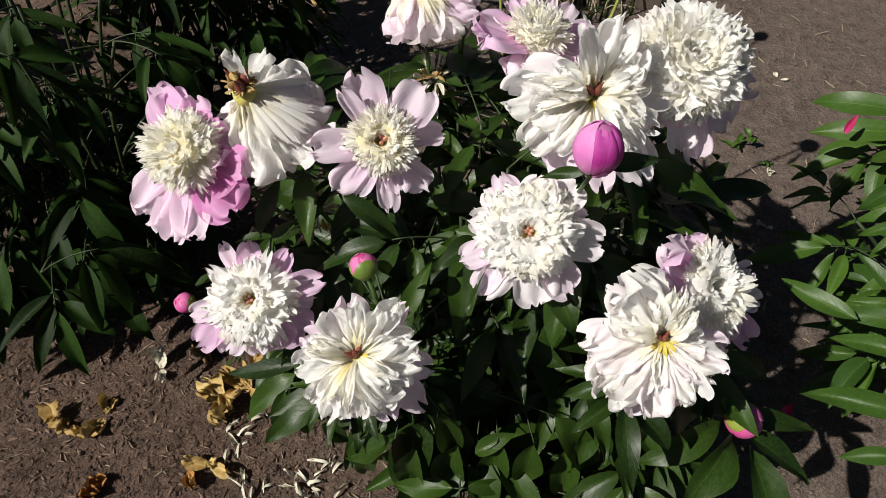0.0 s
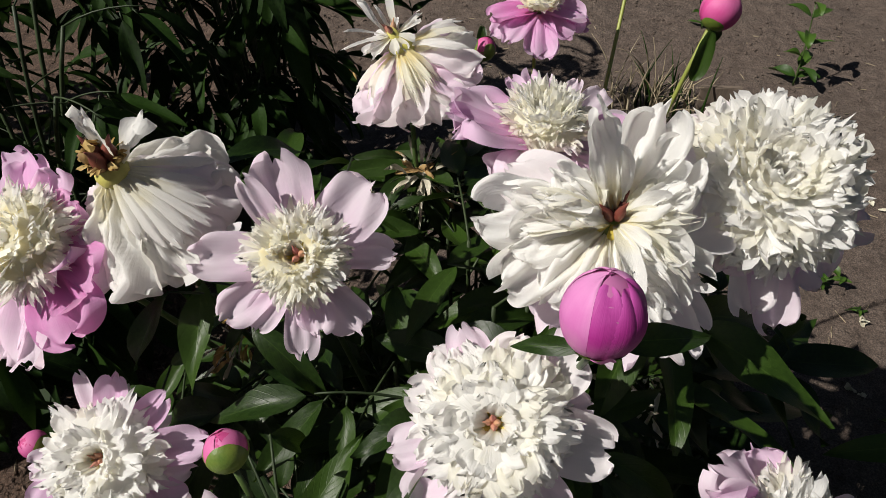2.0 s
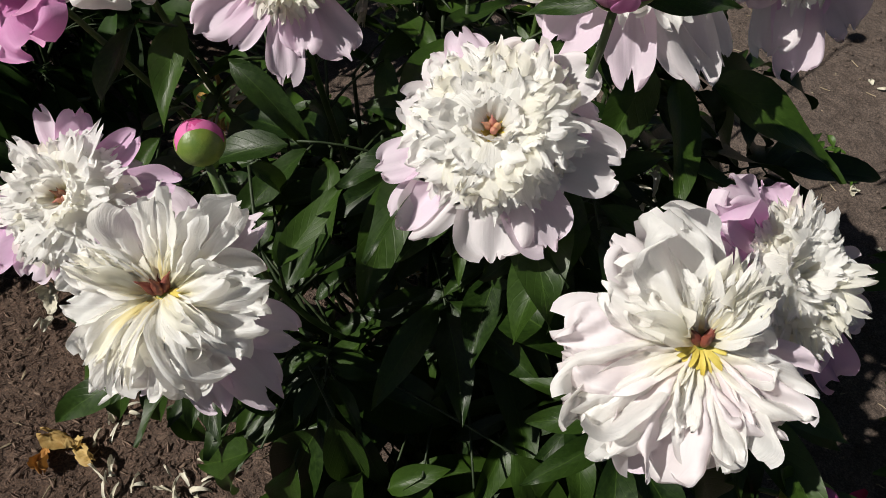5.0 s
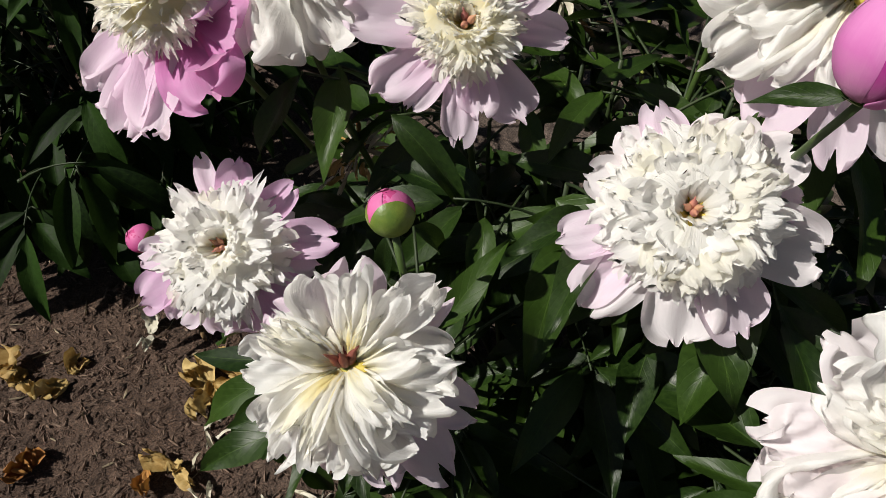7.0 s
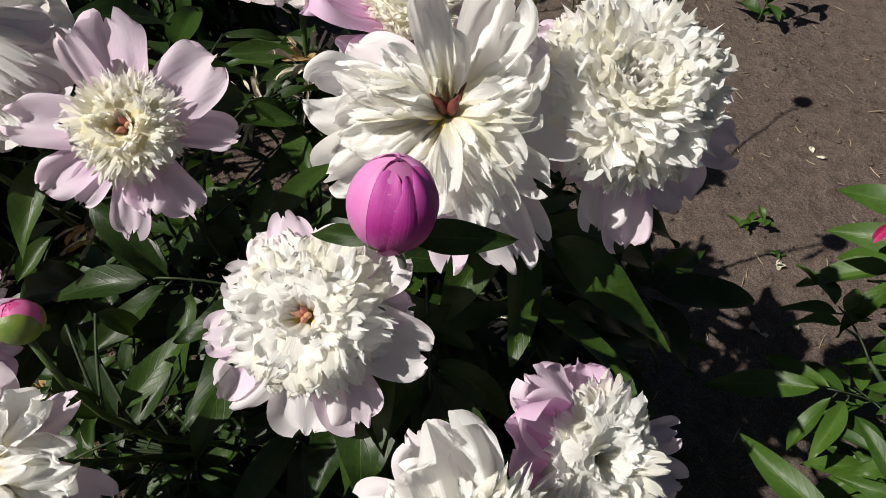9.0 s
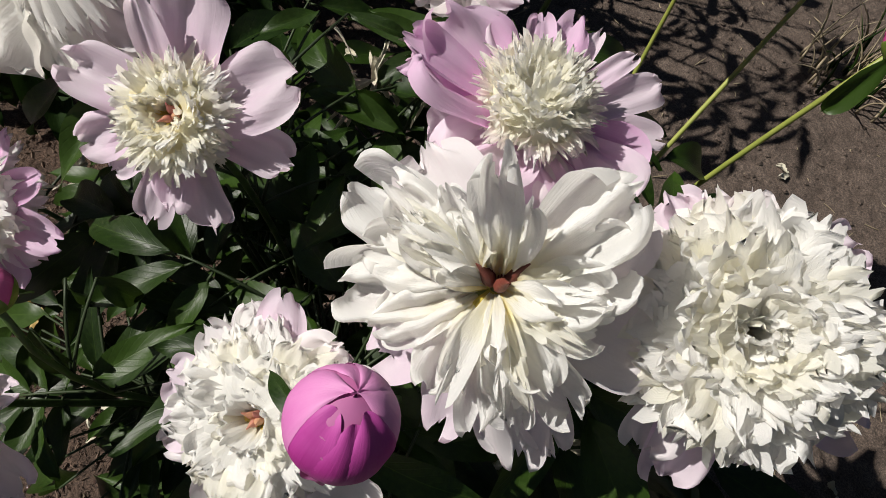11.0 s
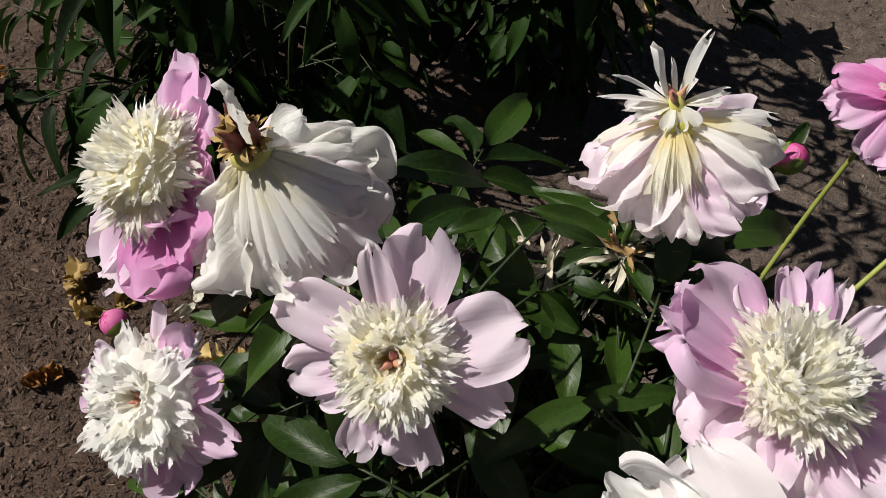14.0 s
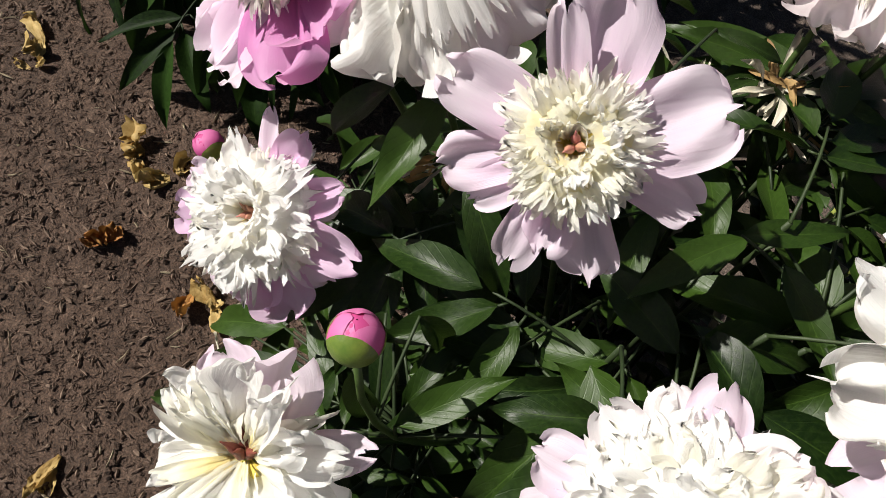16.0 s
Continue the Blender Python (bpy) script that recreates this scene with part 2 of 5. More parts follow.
def tube(points, radii, sides=7, closed=True):
    """A round stalk along points."""
    pts = np.asarray(points, float)
    verts, faces = [], []
    side = None
    for k, p in enumerate(pts):
        way = unit(pts[min(k + 1, len(pts) - 1)] - pts[max(k - 1, 0)])
        if side is None:
            side = unit(np.cross(way, (0.31, 0.9, 0.2)))
        side = unit(side - way * (side @ way))
        other = np.cross(way, side)
        r = radii[k] if hasattr(radii, "__len__") else radii
        for a in range(sides):
            an = 2 * math.pi * a / sides
            verts.append(p + r * (math.cos(an) * side + math.sin(an) * other))
        if k:
            for a in range(sides):
                b = (a + 1) % sides
                faces.append(((k - 1) * sides + a, (k - 1) * sides + b, k * sides + b, k * sides + a))
    if closed:
        faces.append(tuple(range(sides))[::-1])
        faces.append(tuple((len(pts) - 1) * sides + a for a in range(sides)))
    return verts, faces


def merged(pieces):
    """Several (verts, faces) as one."""
    verts, faces = [], []
    for v, f in pieces:
        faces += [tuple(i + len(verts) for i in face) for face in f]
        verts += list(v)
    return verts, faces


def bent(a, b, sag, n=9, lean=(0, 0, 1)):
    """A smooth curve from a to b that leaves a along lean."""
    a, b, c = np.asarray(a, float), np.asarray(b, float), np.asarray(lean, float)
    mid = a + c * np.linalg.norm(b - a) * sag
    t = np.linspace(0, 1, n)[:, None]
    return a * (1 - t) ** 2 + 2 * mid * t * (1 - t) + b * t**2


# ---------------------------------------------------------------- petals
def petal(length, width, rise, bend, cup=0.2, ruffle=0.1, ragged=0.05, foot=0.3, wide=0.62, tip=0.2, nu=8, nv=10, rng=RNG, crumple=0.0, twist=0.0, pleat=0.04, late=1.3, teeth=0.25):
    """A petal from its foot at the origin: x across, y outwards, z along the bloom's axis. rise: its first slope in degrees,
    bend: the degrees that it turns on its way. Returns verts, faces, uvs."""
    ph = [rng.uniform(0, 6.3) for _ in range(10)]
    waves, pleats, skew = rng.uniform(1.2, 2.4), rng.uniform(5, 9), rng.uniform(-0.12, 0.12)
    u = np.linspace(-1, 1, nu + 1)[None, :]
    v = (1 - (1 - np.linspace(0, 1, nv + 1)) ** 1.5)[:, None]
    k = np.clip((v - wide) / (1 - wide), 0, 1)
    w = np.where(v < wide, foot + (1 - foot) * np.sin(np.pi / 2 * np.minimum(v / wide, 1)) ** 1.2, tip + (1 - tip) * np.sqrt(np.maximum(0, 1 - k**2.3)))
    w = w * (1 + 0.06 * np.sin(7 * v + ph[0]))
    tooth = np.array([rng.uniform(-1.1, 0.3) for i in range(nu + 1)])[None, :]
    lobes = 0.7 * np.sin(4.6 * u + ph[7]) + 0.45 * np.sin(9.3 * u + ph[8]) + 0.25 * np.sin(17 * u + ph[9]) - 0.4
    notch = lobes + teeth * tooth - 0.5 * (rng.random() < 0.4) * np.exp(-((u - ph[6] / 6.3 + 0.5) / 0.12) ** 2)
    along = np.clip(v + ragged * notch * v**5, 0, 1.0 + ragged)
    x = u * width / 2 * w + skew * width * v**2
    n = cup * width * (u * u - 0.3) * np.minimum(1, v * 1.5) * w
    n = n + ruffle * width * v**1.5 * (0.2 + np.abs(u)) * np.sin(waves * np.pi * u + ph[1] + 3.2 * v)
    n = n + ruffle * 0.5 * width * v**4 * np.sin(waves * 2.9 * u + ph[2])
    n = n + pleat * width * np.sin(pleats * u + ph[3]) * np.sin(np.pi * np.minimum(1, v * 0.9 + 0.08))
    n = n + 0.015 * width * np.sin(13 * v + 4 * u + ph[4]) * v
    if crumple:
        n = n + crumple * width * (np.sin(14 * u + 7 * v + ph[4]) * np.sin(9 * v + ph[5]) + 0.6 * np.sin(23 * v + 9 * u + ph[6]))
    steps = 40
    s = np.linspace(0, 1 + ragged, steps + 1)
    slope = np.radians(rise + bend * s**late)
    ds = (1 + ragged) / steps
    run = np.r_[0, np.cumsum(np.cos((slope[1:] + slope[:-1]) / 2))] * length * ds
    climb = np.r_[0, np.cumsum(np.sin((slope[1:] + slope[:-1]) / 2))] * length * ds
    along = along + 0 * u
    p, q, ang = (np.interp(along, s, some) for some in (run, climb, slope))
    tw = twist * v
    x, n = x * np.cos(tw) - n * np.sin(tw), x * np.sin(tw) + n * np.cos(tw)
    verts = np.stack([x, p - n * np.sin(ang), q + n * np.cos(ang)], -1).reshape(-1, 3)
    uvs = np.stack([(u + 1) / 2 + 0 * v, v + 0 * u], -1).reshape(-1, 2)
    return verts, grid_faces(nu, nv), uvs


class Bloom:
    """Where a bloom sits: its heart, and the way that it faces. Angles run from its right hand (0) over its top (90), seen from in front."""

    def __init__(self, heart, facing, right=None):
        self.heart, self.z = np.asarray(heart, float), unit(facing)
        self.x = unit(np.cross((0, 0.35, 1), self.z)) if abs(self.z[2]) < 0.995 else np.array((1.0, 0, 0))
        if right is not None:
            self.x = unit(np.asarray(right) - self.z * (np.asarray(right) @ self.z))
        self.y = np.cross(self.z, self.x)

    def out(self, verts, angle, back=0.0, off=0.0):
        """Petal verts to the world: outwards at the angle, set back along the axis, off from the heart."""
        a = math.radians(angle)
        r = math.cos(a) * self.x + math.sin(a) * self.y
        t = -math.sin(a) * self.x + math.cos(a) * self.y
        v = np.asarray(verts)
        return self.heart - back * self.z + off * r + v[:, :1] * -t + v[:, 1:2] * r + v[:, 2:3] * self.z

    def at(self, x, y, z):
        return self.heart + x * self.x + y * self.y + z * self.z


def add_petal(name, bloom, parent, mat, angle, back=0.0, off=0.0, label="", **shape):
    verts, faces, uvs = petal(**shape)
    return part(name, bloom.out(verts, angle, back, off), faces, mat, parent, label, uvs)


def ring(name, bloom, parent, mat, count, length, width, rise, bend, start=0.0, jitter=1.0, back=0.0, off=0.003, rng=RNG, skip=(), **shape):
    """A whorl of petals, each of its own shape. skip: arcs (from, to) in degrees that stay empty."""
    for k in range(count):
        a = (start + 360 * k / count + jitter * rng.uniform(-0.4, 0.4) * 360 / count) % 360
        if any(lo <= a <= hi for lo, hi in skip):
            continue
        mats = mat if isinstance(mat, list) else [mat]
        add_petal(name, bloom, parent, rng.choice(mats), a, back, off, rng=rng, length=length * rng.uniform(1 - 0.17 * jitter, 1.08), width=width * rng.uniform(0.75, 1.25),
                  rise=rise + rng.uniform(-9, 9) * jitter, bend=bend + rng.uniform(-16, 16) * jitter, twist=rng.uniform(-0.3, 0.3) * jitter, **shape)


def petal_mass(bloom, parent, mat, tiers, off, rng, share=0.70, around=36):
    """The crowded lower halves of the petals of a dome: a pleated bowl, open at the heart, below the free ends."""
    verts, uvs, ph = [], [], [rng.uniform(0, 6.3) for _ in range(3)]
    for n, (count, length, width, rise, bend, *out) in enumerate(tiers):
        a = math.radians(rise + bend * 0.2)
        for k in range(around + 1):
            t = 2 * math.pi * k / around
            r = share * length * (1 + 0.07 * math.sin(13 * t + ph[0] + n) + 0.05 * math.sin(7 * t + ph[1] - n))
            d = (out[0] if out else off) + r * math.cos(a)
            verts.append(bloom.at(d * math.cos(t), d * math.sin(t), r * math.sin(a)))
            uvs.append((5.0 * k / around, 0.45 + 0.1 * math.sin(5 * t + n)))
    part("petal_mass", verts, grid_faces(around, len(tiers) - 1), mat, parent, "", uvs)


def fan(bloom, parent, mats, tiers, rng=RNG, name="inner_petal", ragged=0.14, cup=0.06, ruffle=0.08, off=0.004, wild=1.0, tip=0.55, late=1.6, nu=14, nv=8, foot=0.44):
    """The full heart of a double bloom: tier over tier of petals that spread from one point, their fringed ends crowded side by side.
    tiers: (count, length, width, rise, bend, and how far from the axis, where that is not off)."""
    petal_mass(bloom, parent, mats[0], tiers, off, rng)
    for n, (count, length, width, rise, bend, *out) in enumerate(tiers):
        for k in range(count):
            add_petal(name, bloom, parent, rng.choice(mats), 360 * (k + rng.uniform(-0.45, 0.45) * wild) / count + 41 * n, 0.0, (out[0] if out else off) * rng.uniform(0.7, 1.3), rng=rng,
                      length=length * (1 + wild * rng.uniform(-0.16, 0.09)), width=width * rng.uniform(0.7, 1.35), rise=rise + rng.uniform(-9, 9) * wild, bend=bend + rng.uniform(-34, 30) * wild,
                      cup=cup * rng.uniform(0.3, 1.8), ruffle=ruffle, ragged=ragged, foot=foot, wide=0.84, tip=tip, pleat=0.045, late=late, nu=nu, nv=nv, twist=rng.uniform(-0.4, 0.4) * wild, teeth=0.7, crumple=0.012)


def threads(bloom, parent, count, length, rng=RNG, rise=50, mat=None):
    """Short yellow threads round the pods."""
    ring("stamen", bloom, parent, mat or YOLK, count, length, 0.0032, rise, -50, 0, 1.3, -0.001, 0.003, rng, cup=0.2, ruffle=0.3, foot=0.6, tip=0.5, nu=2, nv=5)


def carpels(bloom, parent, mat, count, size, lean=24, rng=RNG, lift=0.0, tall=1.0):
    """The seed pods in the heart: plump flasks that end in a bent beak."""
    for k in range(count):
        a = 2 * math.pi * k / count + rng.uniform(-0.3, 0.3)
        ln = math.radians(lean + rng.uniform(-8, 10))
        way = unit(math.sin(ln) * (math.cos(a) * bloom.x + math.sin(a) * bloom.y) + math.cos(ln) * bloom.z)
        over = unit(math.cos(a) * bloom.x + math.sin(a) * bloom.y)
        pts = [bloom.heart + bloom.z * lift + over * size * 0.25 + way * size * q * tall + over * size * 0.35 * max(0, q - 0.7) ** 1.2 for q in np.linspace(0, 1.25, 8)]
        verts, faces = tube(pts, [size * w for w in (0.2, 0.29, 0.32, 0.3, 0.23, 0.13, 0.08, 0.03)], 8)
        part("carpel", verts, faces, mat, parent, "dark red seed pod" if mat is CARPEL else "")


def receptacle(bloom, parent, radius, mat=SEPAL):
    """The green cushion under the petals."""
    pts = [bloom.heart - bloom.z * q * radius for q in (1.5, 1.2, 0.8, 0.4, 0.1, -0.05)]
    verts, faces = tube(pts, [radius * w for w in (0.25, 0.55, 0.85, 1.0, 0.85, 0.4)], 10)
    part("receptacle", verts, faces, mat, parent)


def sepals(bloom, parent, count, length, back, start=0):
    for k in range(count):
        add_petal("sepal", bloom, parent, SEPAL, start + 360 * k / count, back, 0.004, length=length * RNG.uniform(0.8, 1.4), width=length * 0.7, rise=-15, bend=-20,
                  cup=0.3, ruffle=0.05, tip=0.2, foot=0.6, wide=0.35, nu=4, nv=6)


# ---------------------------------------------------------------- leaves
def leaflet(width, fold, bend, wave, rng, nu=6, nv=10):
    """A leaflet one unit long: pointed, folded along its midrib, bent along its way."""
    steps = 30
    slope = np.radians(-bend * 0.25 - bend * (np.linspace(0, 1, steps + 1) - 0.25))
    slope -= slope.mean() * 0.6
    run = np.r_[0, np.cumsum(np.cos(slope[1:]))] / steps
    climb = np.r_[0, np.cumsum(np.sin(slope[1:]))] / steps
    s = np.linspace(0, 1, steps + 1)
    ph, side = rng.uniform(0, 6), rng.uniform(-0.12, 0.12)
    verts, uvs = [], []
    for j in range(nv + 1):
        v = j / nv
        w = max(0.012, math.sin(math.pi * v**0.82) ** 0.85 * (1 - 0.25 * v))
        for i in range(nu + 1):
            u = 2 * i / nu - 1
            x = u * width / 2 * w + side * math.sin(math.pi * v) * 0.25
            n = fold * abs(u) ** 1.2 * width * w * 0.5 + wave * width * 0.22 * abs(u) * math.sin(7 * v + ph + (1.9 if u > 0 else 0))
            p, q, a = np.interp(v, s, run), np.interp(v, s, climb), np.interp(v, s, slope)
            verts.append((x, p - n * math.sin(a), q + n * math.cos(a)))
            uvs.append((i / nu, v))
    return verts, grid_faces(nu, nv), uvs


LEAF_KINDS = {}


def leaf_meshes(mat, broad=0.36):
    """A dozen shapes of leaflet in one material, shared by all that look alike."""
    key = (mat.name, broad)
    if key not in LEAF_KINDS:
        rng = random.Random(len(LEAF_KINDS) + 31)
        LEAF_KINDS[key] = []
        for _ in range(12):
            v, f, uv = leaflet(broad * rng.uniform(0.75, 1.2), rng.uniform(0.25, 0.7), rng.uniform(5, 60), rng.uniform(0.2, 0.8), rng)
            LEAF_KINDS[key].append(mesh_of("leaf", v, f, mat, uv))
    return LEAF_KINDS[key]


def leaf(parent, base, tip, mat=None, up=(0, 0, 1), broad=0.36, kind=None, roll=0.0, rng=RNG, holder=None):
    """A leaflet from base to tip (world), its upper face towards up."""
    mat = mat or LEAF
    base, tip = np.asarray(base, float), np.asarray(tip, float)
    ln = float(np.linalg.norm(tip - base))
    y = unit(tip - base)
    z = np.asarray(up, float) - y * (np.asarray(up, float) @ y)
    z = unit(z) if np.linalg.norm(z) > 1e-3 else unit(np.cross((1, 0, 0), y))
    x = np.cross(y, z)
    x, z = x * math.cos(roll) + z * math.sin(roll), z * math.cos(roll) - x * math.sin(roll)
    kinds = leaf_meshes(mat, broad)
    ob = under(new("leaf", kinds[rng.randrange(len(kinds)) if kind is None else kind]), holder or parent)
    m = Matrix(((*(x * ln), 0), (*(y * ln), 0), (*(z * ln), 0), (0, 0, 0, 1))).transposed()
    m.translation = Vector((base - np.array(parent.location)).tolist())
    ob.matrix_basis = m
    return ob


# hearts and facings of the open blooms: leaves keep clear of the space before them
OPEN = (((-0.056, 0.675, 0.665), (0.1, -0.5, 0.86)), ((0.099, 0.573, 0.630), (-0.06, -0.56, 0.82)), ((0.167, 0.677, 0.722), (0.02, -0.52, 0.85)), ((-0.081, 0.460, 0.575), (-0.08, -0.5, 0.86)), ((-0.220, 0.570, 0.514), (-0.12, -0.5, 0.85)), ((0.228, 0.468, 0.585), (-0.02, -0.5, 0.86)), ((0.281, 0.747, 0.703), (0.08, -0.45, 0.89)), ((-0.272, 0.668, 0.664), (-0.34, -0.50, 0.79)), ((0.300, 0.545, 0.556), (0.36, -0.38, 0.85)), ((0.123, 0.789, 0.708), (-0.05, 0.06, 1.0)),
        ((-0.198, 0.702, 0.680), (0.0, -0.5, 0.86)), ((-0.019, 0.923, 0.690), (0.0, -0.5, 0.86)))


def in_the_way(base, tip):
    """Whether a leaf would cover an open bloom."""
    for q in (0.0, 0.35, 0.7, 1.0):
        p = base + (tip - base) * q
        for heart, facing in OPEN:
            d, z = p - np.array(heart), unit(facing)
            a = float(d @ z)
            if -0.012 < a < 0.3 and np.linalg.norm(d - a * z) < 0.088:
                return True
    return False


def compound_leaf(parent, start, way, size, mat, rng, leaflets=7, droop=0.5, broad=0.36):
    """A peony leaf: a stalk that forks into groups of leaflets. """
    way = unit(way)
    end = np.asarray(start) + way * size * 1.0 + np.array((0, 0, -0.05 * size))
    pts = bent(start, end, 0.5, 6, way + np.array((0, 0, 0.25)))
    pieces = [tube(pts, np.linspace(0.0015, 0.0010, 6), 5)]
    flat = unit(np.array((way[0], way[1], way[2] * 0.3)))
    across = unit(np.cross(flat, (0, 0, 1)))
    grown = []
    for k in range(leaflets):
        if k == 0:
            a, at, ln = 0, 1.0, 1.15
        else:
            pair = (k + 1) // 2
            a, at, ln = (1 if k % 2 else -1) * (22 + 24 * pair + rng.uniform(-9, 9)), 1.02 - 0.16 * pair, 1.1 - 0.1 * pair
        a = math.radians(a + rng.uniform(-7, 7))
        d = flat * math.cos(a) + across * math.sin(a) + np.array((0, 0, -droop * rng.uniform(0.2, 1.1)))
        b = pts[0] + (pts[-1] - pts[0]) * max(0.35, min(at, 1.0))
        base = b + unit(d) * size * 0.08
        end_of = base + unit(d) * size * ln * rng.uniform(0.8, 1.1)
        if in_the_way(base, end_of):
            continue
        if k:
            pieces.append(tube([b, base], [0.0012, 0.0012], 4))
        up = unit(np.array((0, 0, 1.0)) + 0.35 * flat + np.array([rng.uniform(-0.35, 0.35) for _ in range(3)]))
        grown.append((base, end_of, up, rng.uniform(-0.3, 0.3)))
    if not grown:
        return
    holder = part("leaf_stalk", *merged(pieces), STEM_SHADED, parent)
    for base, tip, up, roll in grown:
        leaf(parent, base, tip, mat, up, broad, None, roll, rng, holder)


def stalk(parent, foot, heart, facing, thick=0.0033, mat=None, leaves=(), size=0.075, rng=None, leaf_mat=None, leaflets=7, spread=None):
    """A flowering stalk from the ground to a bloom, with compound leaves at the given shares of its way."""
    rng = rng or RNG
    foot, heart, facing = np.asarray(foot, float), np.asarray(heart, float), unit(facing)
    t = np.linspace(0, 1, 13)[:, None]
    a, d = foot, heart
    reach = np.linalg.norm(d - a)
    b, c = a + np.array((0, 0, 1)) * reach * 0.4, d - facing * reach * 0.22 - np.array((0, 0, 0.08))
    pts = a * (1 - t) ** 3 + 3 * b * t * (1 - t) ** 2 + 3 * c * t**2 * (1 - t) + d * t**3
    part("stem", *tube(pts, np.linspace(thick * 1.25, thick * 0.8, 13), 8), mat or STEM, parent)
    for q in leaves:
        p = pts[int(round(q * 12))]
        an = rng.uniform(0, 2 * math.pi)
        out = p - np.array((0.03, 0.72, p[2]))
        away = math.atan2(out[1], out[0]) if np.linalg.norm(out) > 0.03 else an
        an = away + rng.uniform(-1.5, 1.5) if spread is None else rng.uniform(*spread)
        compound_leaf(parent, p, (math.cos(an), math.sin(an), rng.uniform(0.05, 0.6)), size * rng.uniform(0.85, 1.2), leaf_mat or LEAF, rng, leaflets)
    return pts


# ---------------------------------------------------------------- ground
def axis_steps(lo, hi, step, far):
    """Fine steps from lo to hi, then ever wider ones out to far."""
    mid = list(np.arange(lo, hi + 1e-6, step))
    out, gap = [], step
    while (out[-1] if out else 0) < far:
        gap *= 1.5
        out.append((out[-1] if out else 0) + gap)
    return np.array([lo - d for d in out[::-1]] + mid + [hi + d for d in out])


def ground_height(x, y):
    """Clods and hollows of the bed, at most about a centimetre, flat far off."""
    near = 1.0 if abs(x) < 3 and -2 < y < 5 else 0.3
    p = Vector((x, y, 0))
    h = 0.010 * noise.noise(p * 3.1) + 0.006 * noise.noise(p * 11.0 + Vector((5, 3, 1))) + 0.0045 * abs(noise.noise(p * 31.0)) + 0.003 * noise.noise(p * 60.0)
    return h * near


def build_ground():
    xs, ys = axis_steps(-1.7, 1.7, 0.013, 80), axis_steps(0.2, 2.9, 0.013, 80)
    verts = [(x, y, ground_height(x, y)) for y in ys for x in xs]
    ob = new("ground", mesh_of("ground", verts, grid_faces(len(xs) - 1, len(ys) - 1), SOIL))
    tagged(ob, "dry brown garden soil with mulch and fine cracks", "ground", kind="structure")


build_ground()

# ---------------------------------------------------------------- the peony with white and pink blooms
STEMS = {}
CROWN = np.array((0.05, 0.76, 0.0))


def foot_near(heart, pull=0.32):
    """Where a stalk leaves the crown of the plant."""
    d = np.array((heart[0], heart[1], 0)) - CROWN
    p = CROWN + d * pull + np.array((RNG.uniform(-0.02, 0.02), RNG.uniform(-0.02, 0.02), 0))
    return np.array((p[0], p[1], -0.01))


def start_bloom(key, heart, facing, label, leaves=(0.35, 0.5, 0.62, 0.75), size=0.084, group="blooms of the peony", name="peony_bloom", category="peony", mat=None, foot=None,
                thick=0.0033, under_heart=0.012, stem_way=None, right=None):
    foot = foot_near(heart) if foot is None else np.asarray(foot, float)
    ob = thing(name, foot, label, category, group)
    b = Bloom(heart, facing, right)
    pts = stalk(ob, foot, b.heart - b.z * under_heart, stem_way or facing, thick, mat, leaves, size)
    STEMS[key] = (ob, pts)
    return ob, b


def leaf_on(key, base, tip, broad=0.36, up=(0, -0.3, 1), kind=None, mat=None, roll=0.0):
    """A leaflet on the stalk of a bloom, with a short stalk of its own."""
    ob, pts = STEMS[key]
    base = np.asarray(base, float)
    low = [p for p in pts if p[2] < base[2] - 0.01] or [pts[0]]
    start = min(low, key=lambda p: np.linalg.norm(p - base))
    holder = part("leaf_stalk", *tube(bent(start, base, 0.45, 6, unit((base - start) + np.array((0, 0, 0.04)))), np.linspace(0.0017, 0.0011, 6), 5), STEM_SHADED, ob)
    leaf(ob, base, tip, mat, up, broad, kind, roll, RNG, holder)


def guard(b, ob, mats, rows, back=0.008, rng=RNG, name="guard_petal", scale=1.0, **shape):
    """Broad petals one by one: (angle, length, width, rise, bend)."""
    looks = dict(cup=0.14, ruffle=0.13, ragged=0.05, foot=0.42, wide=0.74, tip=0.36, pleat=0.05, crumple=0.010, nu=16, nv=16)
    looks.update(shape)
    for n, (a, ln, w, rise, bend) in enumerate(rows):
        add_petal(name, b, ob, mats[n % len(mats)], a, back + 0.0006 * (n % 3), 0.004, rng=rng, length=ln * scale, width=w * (1 + scale) / 2, rise=rise, bend=bend, twist=rng.uniform(-0.25, 0.25), **looks)


